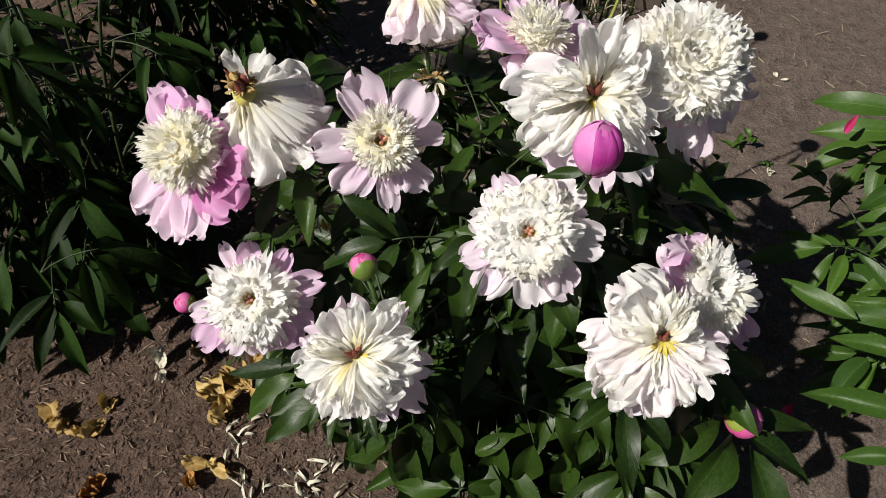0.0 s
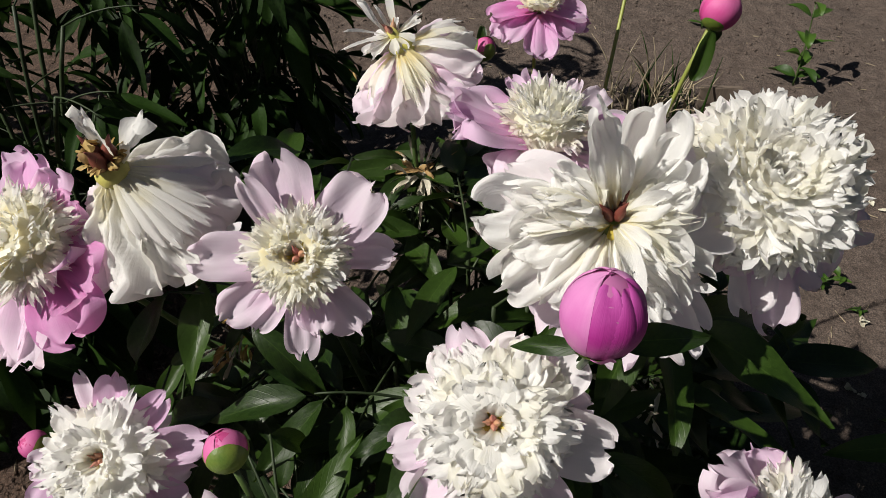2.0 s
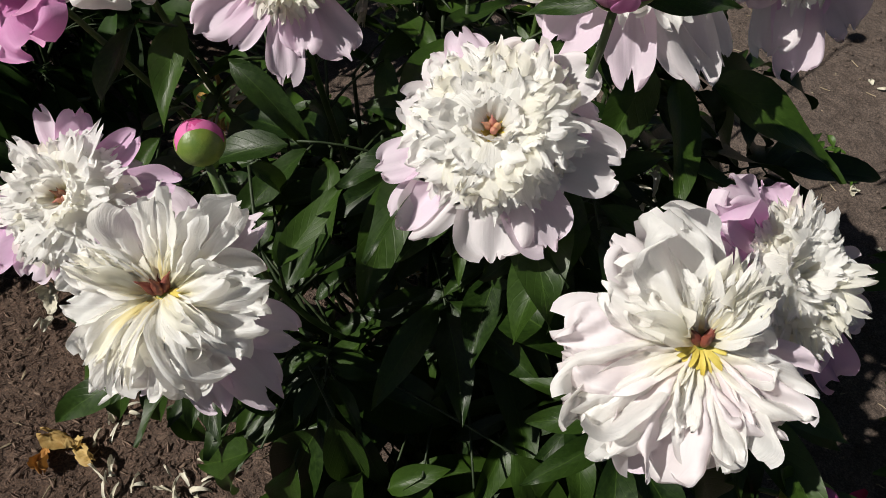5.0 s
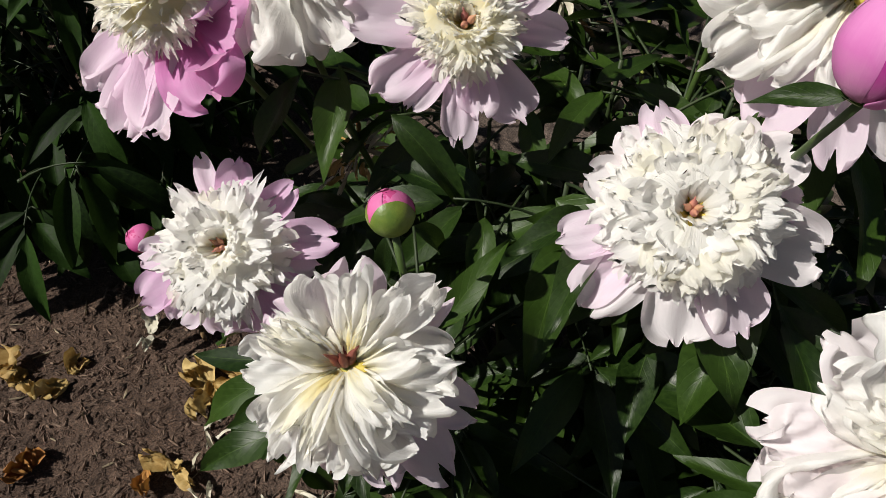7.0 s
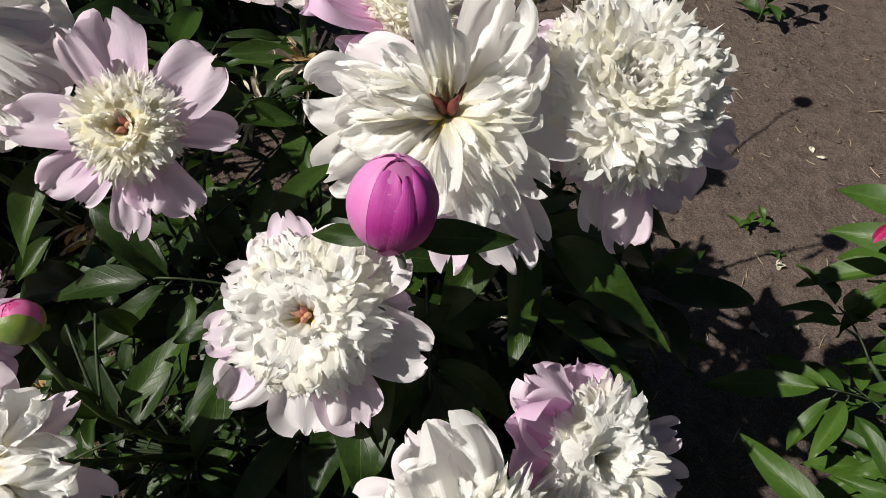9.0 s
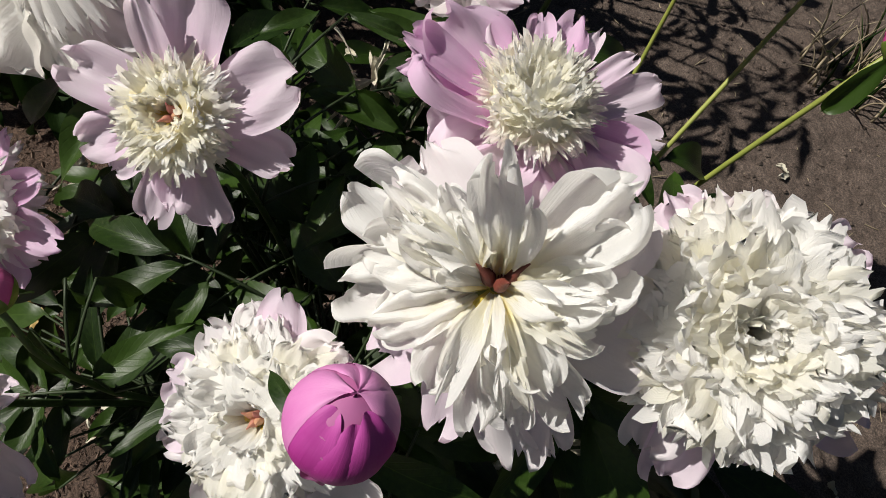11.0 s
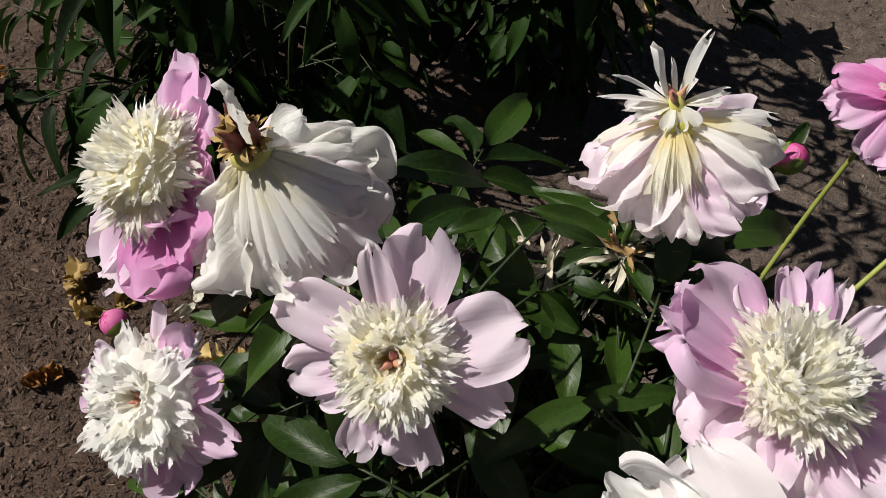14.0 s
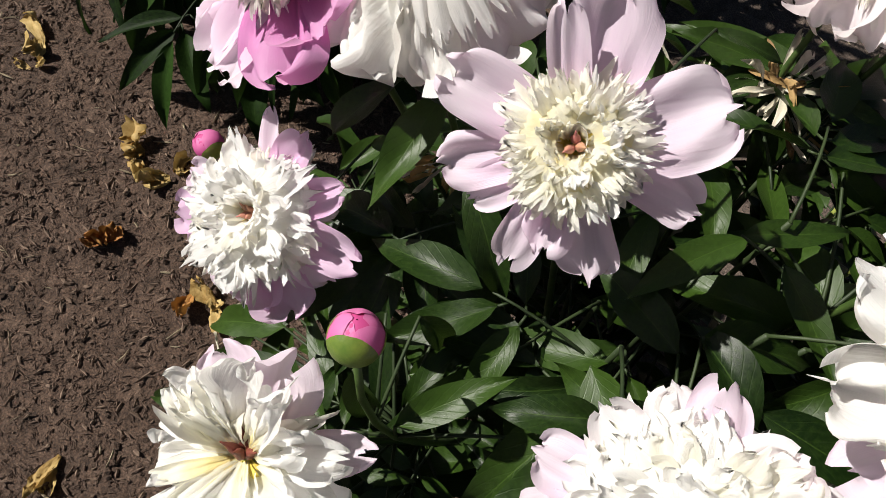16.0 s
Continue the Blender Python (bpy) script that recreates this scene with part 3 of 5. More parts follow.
def bloom_open_pink():
    """The flat one: broad pale pink guard petals round a cream tuft."""
    rng = random.Random(4)
    ob, b = start_bloom("F", (-0.056, 0.675, 0.665), (0.1, -0.5, 0.86), "open peony with broad pale pink guard petals and cream tuft")
    guard(b, ob, [PALE_PINK], ((102, 0.077, 0.046, 18, -6), (44, 0.076, 0.054, 10, -4), (9, 0.069, 0.032, -6, -10), (-51, 0.069, 0.035, -12, -8), (-73, 0.055, 0.028, -2, -24), (-88, 0.072, 0.028, -14, -8), (-121, 0.062, 0.026, -8, -14), (-139, 0.072, 0.033, -4, -8), (180, 0.075, 0.041, 8, -4), (129, 0.071, 0.022, 28, 4)), 0.006, rng, ragged=0.06)
    fan(b, ob, [CREAM, CREAM, CREAM, WHITE], ((10, 0.019, 0.008, 68, -8), (18, 0.027, 0.009, 56, -10), (26, 0.033, 0.011, 43, -12), (34, 0.036, 0.011, 30, -14), (38, 0.037, 0.012, 17, -16), (34, 0.036, 0.012, 4, -18)), rng, "petaloid", 0.13, 0.08, 0.10, nu=12, foot=0.5, wild=1.25)
    threads(b, ob, 14, 0.013, rng)
    carpels(b, ob, CARPEL_PINK, 3, 0.0085, 18, rng, 0.004)
    receptacle(b, ob, 0.011)
    sepals(b, ob, 5, 0.026, 0.010)


def bloom_double(key, heart, facing, label, guards, guard_mats, guard_len, guard_wide, guard_rise, tiers, seedling, mats=None, ragged=0.14, pods=None, pod_size=0.008, leaves=(0.35, 0.5, 0.62, 0.75), guard_bend=-14, skip=(),
                 extra=(), nu=14, cup=0.07, guard_back=0.012, wild=1.0, narrow=0.44, extra_scale=1.0, extra_mats=None, ruffle=0.08, **more):
    """A full double bloom: a dome of fringed petals over a ruff of broad guard petals."""
    rng = random.Random(seedling)
    ob, b = start_bloom(key, heart, facing, label, leaves, **more)
    ring("guard_petal", b, ob, guard_mats, guards, guard_len, guard_wide, guard_rise, guard_bend, rng.uniform(0, 60), 1.1, guard_back, 0.004, rng, skip, cup=0.14, ruffle=0.14, ragged=0.07, foot=0.4, wide=0.74, tip=0.36,
         crumple=0.006, nu=14, nv=14)
    guard(b, ob, extra_mats or guard_mats, extra, guard_back - 0.004, rng, scale=extra_scale)
    fan(b, ob, mats or [WHITE, WHITE, WHITE, CREAM], tiers, rng, ragged=ragged, nu=nu, cup=cup, wild=wild, foot=narrow, ruffle=ruffle)
    if pods:
        threads(b, ob, 14, 0.013, rng)
        carpels(b, ob, pods, 4, pod_size, 12, rng, 0.003)
    receptacle(b, ob, 0.012)
    sepals(b, ob, 5, 0.028, 0.014)
    return ob, b


def bloom_loose(key, heart, facing, label, rows, guards, mats, guard_mats, seedling, pod_size=0.015, leaves=(0.35, 0.5, 0.62, 0.75), strips=(), yolk=16, scale=0.87):
    """A loose bloom: broad, wavy, creased petals that lie open round dark red pods."""
    rng = random.Random(seedling)
    ob, b = start_bloom(key, heart, facing, label, leaves)
    guard(b, ob, guard_mats, guards, 0.013, rng, scale=scale, ragged=0.08)
    guard(b, ob, mats, rows, 0.002, rng, "inner_petal", scale, cup=0.20, ruffle=0.25, ragged=0.08, foot=0.3, wide=0.74, tip=0.4, pleat=0.13, crumple=0.052, nu=24, nv=20, teeth=0.45)
    for a, count, ln in strips:
        for k in range(count):
            add_petal("petal_strip", b, ob, rng.choice([WHITE, CREAM]), a + rng.uniform(-24, 24), -0.002, 0.004, rng=rng, length=ln * rng.uniform(0.6, 1.15), width=0.016 * rng.uniform(0.5, 1.2), rise=rng.uniform(24, 60),
                      bend=rng.uniform(-90, -20), cup=0.3, ruffle=0.3, ragged=0.2, foot=0.3, tip=0.4, crumple=0.05, nu=8, nv=9, twist=rng.uniform(-0.8, 0.8))
    threads(b, ob, yolk, 0.014, rng, 30)
    carpels(Bloom(b.heart, b.z + np.array((-0.15, 0.75, 0.1))), ob, CARPEL, 5, pod_size * 0.8, 22, rng, 0.002, 1.3)
    receptacle(b, ob, 0.012)
    sepals(b, ob, 5, 0.028, 0.016)
    return ob, b


SPENT_RIGHT = (0.80, 0.54, 0.22)


def yellow_base(b, ob):
    pts = [b.heart + b.z * q for q in (-0.012, -0.006, 0.0, 0.006, 0.011)]
    part("yellow_base", *tube(pts, [0.007, 0.012, 0.0135, 0.012, 0.005], 12), SEPAL_YELLOW, ob, "yellow flower base")


def bloom_bell():
    """A spent white bloom: broad creased petals hang like a bell below a papery crown."""
    rng = random.Random(32)
    ob, b = start_bloom("D", (-0.199, 0.702, 0.712), (-0.04, -0.20, 0.98), "spent white peony, petals hanging, brown dried crown", (0.4, 0.6), right=SPENT_RIGHT)
    rows = ((-134, 0.100, 0.070, -36, -14), (-104, 0.102, 0.082, -40, -14), (-74, 0.102, 0.060, -40, -12), (-48, 0.102, 0.072, -34, -14), (-20, 0.104, 0.082, -26, -18), (8, 0.102, 0.072, -20, -20), (32, 0.088, 0.060, -20, -26), (-166, 0.086, 0.050, -46, -10),
            (70, 0.084, 0.06, -30, -26), (110, 0.08, 0.05, -40, -20), (150, 0.08, 0.05, -50, -14), (182, 0.084, 0.042, -56, -8))
    guard(b, ob, [WILTED, WILTED, WILTED, BLUSH, BLUSH], rows, 0.004, rng, "hanging_petal", 0.88, cup=-0.10, ruffle=0.17, ragged=0.06, foot=0.20, wide=0.80, tip=0.55, pleat=0.035, crumple=0.06, nu=26, nv=26, late=0.8)
    over = ((-4, 0.082, 0.050, -12, -30), (20, 0.070, 0.044, -10, -30))
    guard(b, ob, [BLUSH, WHITE, WILTED], over, 0.001, rng, "hanging_petal", 0.88, cup=-0.16, ruffle=0.16, ragged=0.08, foot=0.28, wide=0.76, tip=0.5, pleat=0.05, crumple=0.03, nu=18, nv=20, late=0.8)
    for a, ln in ((-92, 0.050), (-80, 0.064), (-70, 0.070), (-60, 0.072), (-50, 0.074), (-40, 0.070), (-24, 0.062), (-2, 0.066)):
        add_petal("petal_strip", b, ob, WILTED, a, -0.002, 0.009, rng=rng, length=ln, width=rng.uniform(0.009, 0.016), rise=-26 + 10 * math.cos(math.radians(a)), bend=-22, cup=-0.35, ruffle=0.12,
                  ragged=0.08, foot=0.3, tip=0.4, crumple=0.02, nu=8, nv=14)
    add_petal("upright_petal", b, ob, WHITE, 30, -0.008, 0.006, length=0.050, width=0.030, rise=88, bend=8, cup=0.3, ruffle=0.2, ragged=0.15, tip=0.4, crumple=0.03, nu=10, nv=12)
    add_petal("upright_petal", b, ob, WHITE, 4, -0.006, 0.010, length=0.040, width=0.026, rise=50, bend=-30, cup=0.3, ruffle=0.25, ragged=0.15, tip=0.4, crumple=0.04, nu=10, nv=12)
    yellow_base(b, ob)
    top = Bloom(b.heart + b.z * 0.011, b.z, SPENT_RIGHT)
    carpels(top, ob, CARPEL, 3, 0.019, 14, rng)
    for a, ln, rise, mat in ((165, 0.024, 78, DRY_YELLOW), (190, 0.022, 62, DRY), (-60, 0.013, 10, DRY_YELLOW), (-130, 0.014, 24, DRY), (-20, 0.016, 20, DRY_YELLOW), (60, 0.016, 40, DRY), (140, 0.02, 56, DRY_YELLOW)):
        add_petal("dry_sepal", top, ob, mat, a, 0.002, 0.005, rng=rng, length=ln, width=ln * 0.8, rise=rise, bend=50, cup=0.5, ruffle=0.25, foot=0.6, tip=0.4, crumple=0.06, nu=7, nv=7)
    threads(top, ob, 18, 0.018, rng, 40, DRY_YELLOW)


def bloom_spent_pink():
    """A spent pale pink bloom: a flaring skirt, a bunch of cream strips before it, a collar and stiff strips on top."""
    rng = random.Random(35)
    ob, b = start_bloom("T", (-0.018, 0.925, 0.698), (-0.42, -0.05, 0.90), "spent pale pink peony with hanging petals and stiff strips", (0.4, 0.55, 0.7), right=SPENT_RIGHT, stem_way=(0, -0.05, 1))
    rows = ((174, 0.088, 0.084, -8, -30), (-158, 0.080, 0.060, -14, -30), (-130, 0.082, 0.056, -26, -26), (-104, 0.086, 0.054, -36, -22), (-82, 0.088, 0.040, -38, -18), (-54, 0.086, 0.062, -30, -22), (-28, 0.082, 0.052, -16, -28),
            (-4, 0.078, 0.056, -6, -34), (26, 0.072, 0.05, -8, -30), (60, 0.07, 0.05, -20, -30), (100, 0.07, 0.05, -20, -30), (140, 0.072, 0.052, -12, -30))
    guard(b, ob, [PALE_PINK, BLUSH, BLUSH, BLUSH, WHITE, PALE_PINK, BLUSH, WHITE], rows, 0.004, rng, "hanging_petal", 0.88, cup=-0.06, ruffle=0.20, ragged=0.06, foot=0.26, wide=0.72, tip=0.45, pleat=0.04, crumple=0.045, nu=22, nv=22, late=0.8)
    for a in (168, -168, -150, -40, -14, 6):
        add_petal("petal_strip", b, ob, rng.choice([WHITE, CREAM, WHITE]), a, -0.002, 0.007, rng=rng, length=rng.uniform(0.048, 0.068), width=rng.uniform(0.011, 0.018), rise=-6 + 12 * abs(math.cos(math.radians(a))) - 6, bend=-40, cup=-0.2,
                  ruffle=0.2, ragged=0.12, foot=0.35, tip=0.45, crumple=0.04, nu=8, nv=12)
    for k in range(18):
        add_petal("petal_strip", b, ob, CREAM, -100 + rng.uniform(-28, 26), -0.003, 0.011, rng=rng, length=rng.uniform(0.036, 0.062), width=rng.uniform(0.004, 0.008), rise=rng.uniform(-44, -20), bend=rng.uniform(-50, -20),
                  cup=0.3, ruffle=0.4, ragged=0.2, tip=0.45, crumple=0.08, nu=5, nv=12, twist=rng.uniform(-0.8, 0.8))
    yellow_base(b, ob)
    top = Bloom(b.heart + b.z * 0.016, b.z, SPENT_RIGHT)
    part("pod_stalk", *tube([b.heart, b.heart + b.z * 0.012, b.heart + b.z * 0.024], [0.006, 0.0065, 0.004], 9), SEPAL_YELLOW, ob)
    carpels(top, ob, CARPEL_PINK, 3, 0.009, 20, rng, 0.004)
    for a, ln, w, rise, bend in ((178, 0.038, 0.014, 6, -6), (-160, 0.034, 0.012, 0, -10), (-120, 0.020, 0.012, -20, -40), (-80, 0.022, 0.010, -50, -20), (-50, 0.022, 0.012, -20, -30), (4, 0.034, 0.012, 4, -6), (-14, 0.030, 0.010, 0, -8),
                                 (150, 0.028, 0.010, 12, 6), (60, 0.03, 0.012, 10, -20), (110, 0.03, 0.012, 10, -20)):
        add_petal("petal_strip", top, ob, WHITE, a, 0.0, 0.004, rng=rng, length=ln * 0.85, width=w * 0.8, rise=rise, bend=bend, cup=0.3, ruffle=0.2, tip=0.3, ragged=0.15, crumple=0.03, nu=6, nv=10)
    for a, ln, w, rise, bend in ((150, 0.050, 0.011, 68, 22), (176, 0.052, 0.006, 46, -14), (90, 0.034, 0.005, 84, 0), (24, 0.056, 0.013, 66, -20), (186, 0.058, 0.005, 26, -10)):
        add_petal("upright_strip", top, ob, WHITE, a, -0.002, 0.004, rng=rng, length=ln * 0.85, width=w * 0.85, rise=rise, bend=bend, cup=0.4, ruffle=0.2, tip=0.3, ragged=0.1, foot=0.5, nu=6, nv=10, twist=rng.uniform(-0.6, 0.6))


bloom_open_pink()
bloom_double("C", (0.099, 0.573, 0.630), (-0.06, -0.56, 0.82), "large double white peony with blush guard petals below", 0, [BLUSH, PALE_PINK], 0.074, 0.050, -14,
             ((9, 0.027, 0.018, 66, -6), (13, 0.037, 0.022, 50, -10), (18, 0.045, 0.024, 30, -14), (22, 0.051, 0.024, 13, -20), (27, 0.054, 0.024, -1, -22), (28, 0.054, 0.022, -14, -24), (24, 0.052, 0.022, -26, -22)), 3, ragged=0.10, nu=18, wild=0.8, cup=0.04, ruffle=0.07, pods=CARPEL_PINK, pod_size=0.008,
             extra=((-80, 0.077, 0.048, -8, -8), (-55, 0.078, 0.041, -8, -10), (-5, 0.077, 0.048, -4, -8), (20, 0.063, 0.029, -2, -14), (46, 0.069, 0.041, 2, -8), (61, 0.057, 0.033, 4, -8), (81, 0.058, 0.041, 6, -6), (116, 0.065, 0.029, 6, -6), (139, 0.061, 0.029, 4, -6), (-133, 0.081, 0.029, -6, -10), (-122, 0.079, 0.037, -8, -6), (-155, 0.076, 0.033, -4, -8), (167, 0.061, 0.029, 0, -6)))
bloom_double("L", (-0.220, 0.570, 0.514), (-0.12, -0.5, 0.85), "white double peony with purple-pink guard petals low down", 0, [PINK, PALE_PINK], 0.098, 0.050, -14,
             ((8, 0.027, 0.015, 64, -6), (12, 0.038, 0.019, 48, -10), (17, 0.047, 0.021, 30, -14), (21, 0.055, 0.022, 12, -16), (21, 0.057, 0.024, -4, -20), (20, 0.056, 0.022, -18, -18)), 11, ragged=0.11, pods=CARPEL_PINK, pod_size=0.008, wild=1.0, leaves=(0.3,),
             extra=((22, 0.082, 0.034, 0, -10), (9, 0.069, 0.034, -6, -10), (-31, 0.072, 0.054, -12, -8), (-54, 0.063, 0.044, -14, -8), (-86, 0.066, 0.039, -12, -10), (-115, 0.075, 0.034, -10, -12), (-142, 0.097, 0.039, -8, -10), (-164, 0.088, 0.029, -4, -10), (99, 0.068, 0.029, 14, -4), (58, 0.068, 0.029, 8, -6), (123, 0.073, 0.024, 14, -6)), extra_mats=[PINK, PALE_PINK, PINK, PINK, PALE_PINK, PALE_PINK])
bloom_double("R", (0.281, 0.747, 0.703), (0.08, -0.45, 0.89), "large white dome-shaped peony over pale pink guard petals", 0, [PALE_PINK, PINK, BLUSH], 0.094, 0.052, -26,
             ((8, 0.040, 0.020, 86, -4), (12, 0.050, 0.025, 74, -8), (17, 0.057, 0.028, 60, -10), (22, 0.062, 0.030, 46, -13), (26, 0.065, 0.031, 31, -15), (28, 0.066, 0.031, 15, -16), (28, 0.065, 0.029, -1, -16), (24, 0.062, 0.028, -17, -14), (16, 0.058, 0.028, -31, -12)), 17, [WHITE, WHITE, CREAM], ragged=0.09,
             wild=0.6, cup=0.08, ruffle=0.08, nu=16, extra=((146, 0.076, 0.036, 0, -6), (131, 0.070, 0.023, 4, -6), (114, 0.071, 0.030, 4, -6), (-116, 0.065, 0.050, -14, -10), (-90, 0.091, 0.040, -20, -10), (-75, 0.105, 0.043, -22, -10), (-72, 0.069, 0.039, -26, -10), (-42, 0.098, 0.048, -26, -10), (-7, 0.105, 0.048, -18, -8), (-101, 0.048, 0.039, -24, -10), (20, 0.088, 0.05, -18, -8), (60, 0.084, 0.05, -8, -8)), extra_mats=[PALE_PINK, BLUSH, BLUSH, PALE_PINK, BLUSH, PALE_PINK, PINK, PALE_PINK])
bloom_double("G", (-0.272, 0.668, 0.664), (-0.34, -0.50, 0.79), "tilted peony with deep pink guard petals and cream dome", 0, [PALE_PINK, PINK, PINK, PALE_PINK], 0.070, 0.046, -8,
             ((12, 0.032, 0.009, 78, -12), (20, 0.039, 0.011, 62, -12), (28, 0.043, 0.012, 47, -14), (34, 0.045, 0.013, 32, -14), (36, 0.046, 0.013, 17, -16), (32, 0.045, 0.013, 3, -14), (24, 0.042, 0.014, -10, -12)), 20, [CREAM, CREAM, WHITE], 0.11, nu=14, wild=1.2, cup=0.05,
             narrow=0.5, leaves=(0.35,), right=SPENT_RIGHT, extra_mats=[PINK, PINK, PINK, DEEP_PINK, PINK, DEEP_PINK, DEEP_PINK, PALE_PINK, PALE_PINK, PALE_PINK, PALE_PINK, PINK, PALE_PINK],
             extra=((87, 0.086, 0.056, 4, 6), (67, 0.073, 0.042, 2, 6), (44, 0.057, 0.042, 2, 6), (9, 0.047, 0.042, 0, 6), (-35, 0.049, 0.056, -6, 8), (-68, 0.066, 0.063, -10, 6), (-94, 0.082, 0.063, -12, 0), (-135, 0.095, 0.056, -12, -6), (-155, 0.105, 0.042, -12, -6), (180, 0.105, 0.056, -10, -6), (164, 0.105, 0.042, -8, -6), (-3, 0.030, 0.042, 12, -6), (-163, 0.105, 0.049, -14, -4)))
bloom_double("V", (0.300, 0.545, 0.556), (0.36, -0.38, 0.85), "peony with lilac-pink guard petals and white crinkled dome", 0, [PINK, PALE_PINK, PALE_PINK], 0.088, 0.050, -4,
             ((9, 0.028, 0.014, 66, -14), (15, 0.038, 0.017, 52, -16), (21, 0.046, 0.019, 36, -16), (26, 0.050, 0.020, 20, -17), (28, 0.052, 0.020, 4, -18), (26, 0.050, 0.019, -11, -16)), 23, [WHITE, CREAM, WHITE], 0.11, cup=0.10, wild=1.2,
             extra=((154, 0.079, 0.063, 26, -8), (140, 0.081, 0.040, 26, -8), (127, 0.080, 0.045, 20, -6), (86, 0.063, 0.045, 8, -6), (0, 0.081, 0.027, -2, -8), (-25, 0.092, 0.031, -6, -8), (-51, 0.105, 0.040, -14, -10), (-70, 0.075, 0.049, -14, -10), (-118, 0.042, 0.045, -4, -20), (-172, 0.049, 0.045, 4, -14)))
bloom_double("P", (0.123, 0.789, 0.708), (-0.05, 0.06, 1.0), "pink peony with a cream feathery tuft", 0, [PALE_PINK], 0.076, 0.050, -12,
             ((12, 0.030, 0.009, 84, -14, 0.003), (20, 0.036, 0.010, 76, -16, 0.005), (28, 0.039, 0.011, 67, -16, 0.006), (34, 0.039, 0.011, 57, -18, 0.007), (36, 0.037, 0.011, 46, -20, 0.008), (34, 0.033, 0.010, 34, -20, 0.009), (30, 0.028, 0.007, 20, -20, 0.010), (24, 0.026, 0.005, 6, -20, 0.010)), 26,
             [CREAM, CREAM, CREAM, WHITE], 0.13, nu=10, cup=0.2, narrow=0.5, wild=1.2, pods=CARPEL_PINK, pod_size=0.007,
             extra_mats=[PINK, PINK, PALE_PINK, PINK, PALE_PINK, PALE_PINK, PINK, PALE_PINK, PALE_PINK, PALE_PINK, PALE_PINK, PINK, PINK, PALE_PINK, DEEP_PINK, PALE_PINK, BLUSH, PALE_PINK, PINK, PALE_PINK],
             extra=((-150, 0.079, 0.051, 26, -8), (-161, 0.087, 0.030, 30, -6), (-129, 0.059, 0.041, 6, -18), (-78, 0.067, 0.037, -34, -16), (-34, 0.048, 0.037, -6, -40), (-10, 0.055, 0.034, -4, -30), (12, 0.066, 0.044, 0, -14), (38, 0.083, 0.024, 0, -10), (60, 0.095, 0.034, 4, -8), (74, 0.089, 0.017, 8, -4), (90, 0.082, 0.015, 12, -4), (101, 0.077, 0.024, 18, -4), (120, 0.069, 0.020, 22, -4), (149, 0.064, 0.022, 26, -4), (-92, 0.074, 0.020, -40, -16),
                    (-44, 0.070, 0.054, -4, -14), (-68, 0.058, 0.064, 0, -22), (-100, 0.056, 0.066, 2, -20), (172, 0.078, 0.064, 24, 4), (-14, 0.070, 0.060, 2, -12)))
bloom_double("Q", (0.112, 1.215, 0.610), (0.03, -0.20, 0.97), "deep pink peony with cream tuft on a long bare stalk", 11, [DEEP_PINK, PINK], 0.066, 0.042, -6,
             ((8, 0.026, 0.010, 86, -8, 0.003), (12, 0.029, 0.011, 80, -10, 0.008), (16, 0.030, 0.012, 72, -14, 0.013), (18, 0.028, 0.012, 60, -20, 0.016), (16, 0.018, 0.009, 40, -20, 0.016)), 29, [CREAM, CREAM, WHITE], 0.14, nu=8, cup=0.25, guard_bend=-32, mat=STEM_YELLOW, leaves=(0.25, 0.35), thick=0.0030,
             foot=(0.14, 1.0, 0), extra=((60, 0.06, 0.044, 26, -20), (120, 0.06, 0.044, 26, -20), (200, 0.064, 0.044, 10, -24), (-20, 0.062, 0.044, 10, -24)))
bloom_loose("W", (0.167, 0.677, 0.722), (0.02, -0.52, 0.85), "loose open white peony with dark red seed pods",
            ((113, 0.086, 0.024, 58, -6), (68, 0.080, 0.044, 16, 2), (43, 0.062, 0.048, 6, -12), (11, 0.051, 0.037, 4, -14), (-20, 0.046, 0.018, 2, -16), (-28, 0.073, 0.028, -4, -14), (-53, 0.071, 0.028, -2, -16), (-66, 0.071, 0.024, -2, -16), (-93, 0.063, 0.031, -2, -16), (-130, 0.068, 0.034, -4, -14), (-164, 0.067, 0.037, 2, -12), (171, 0.069, 0.029, 12, -6), (150, 0.053, 0.021, 26, -6), (178, 0.088, 0.048, -6, -10), (-148, 0.086, 0.044, -8, -12), (-26, 0.054, 0.026, 18, -24), (-82, 0.048, 0.018, 22, -22), (-54, 0.056, 0.022, 12, -16), (166, 0.048, 0.036, 36, -34), (95, 0.054, 0.024, 50, -14), (140, 0.040, 0.030, 46, -40), (30, 0.052, 0.034, 24, -20)),
            ((-55, 0.105, 0.043, -18, -8), (-84, 0.094, 0.034, -18, -8), (-39, 0.105, 0.028, -20, -8), (10, 0.078, 0.05, -6, -10), (-120, 0.082, 0.05, -14, -10), (60, 0.076, 0.05, 6, 0), (150, 0.078, 0.05, 2, -8)),
            [WHITE], [BLUSH, PALE_PINK, BLUSH], 5, 0.014, strips=((110, 7, 0.04), (172, 14, 0.054), (-60, 6, 0.06), (20, 5, 0.05)), scale=1.0)
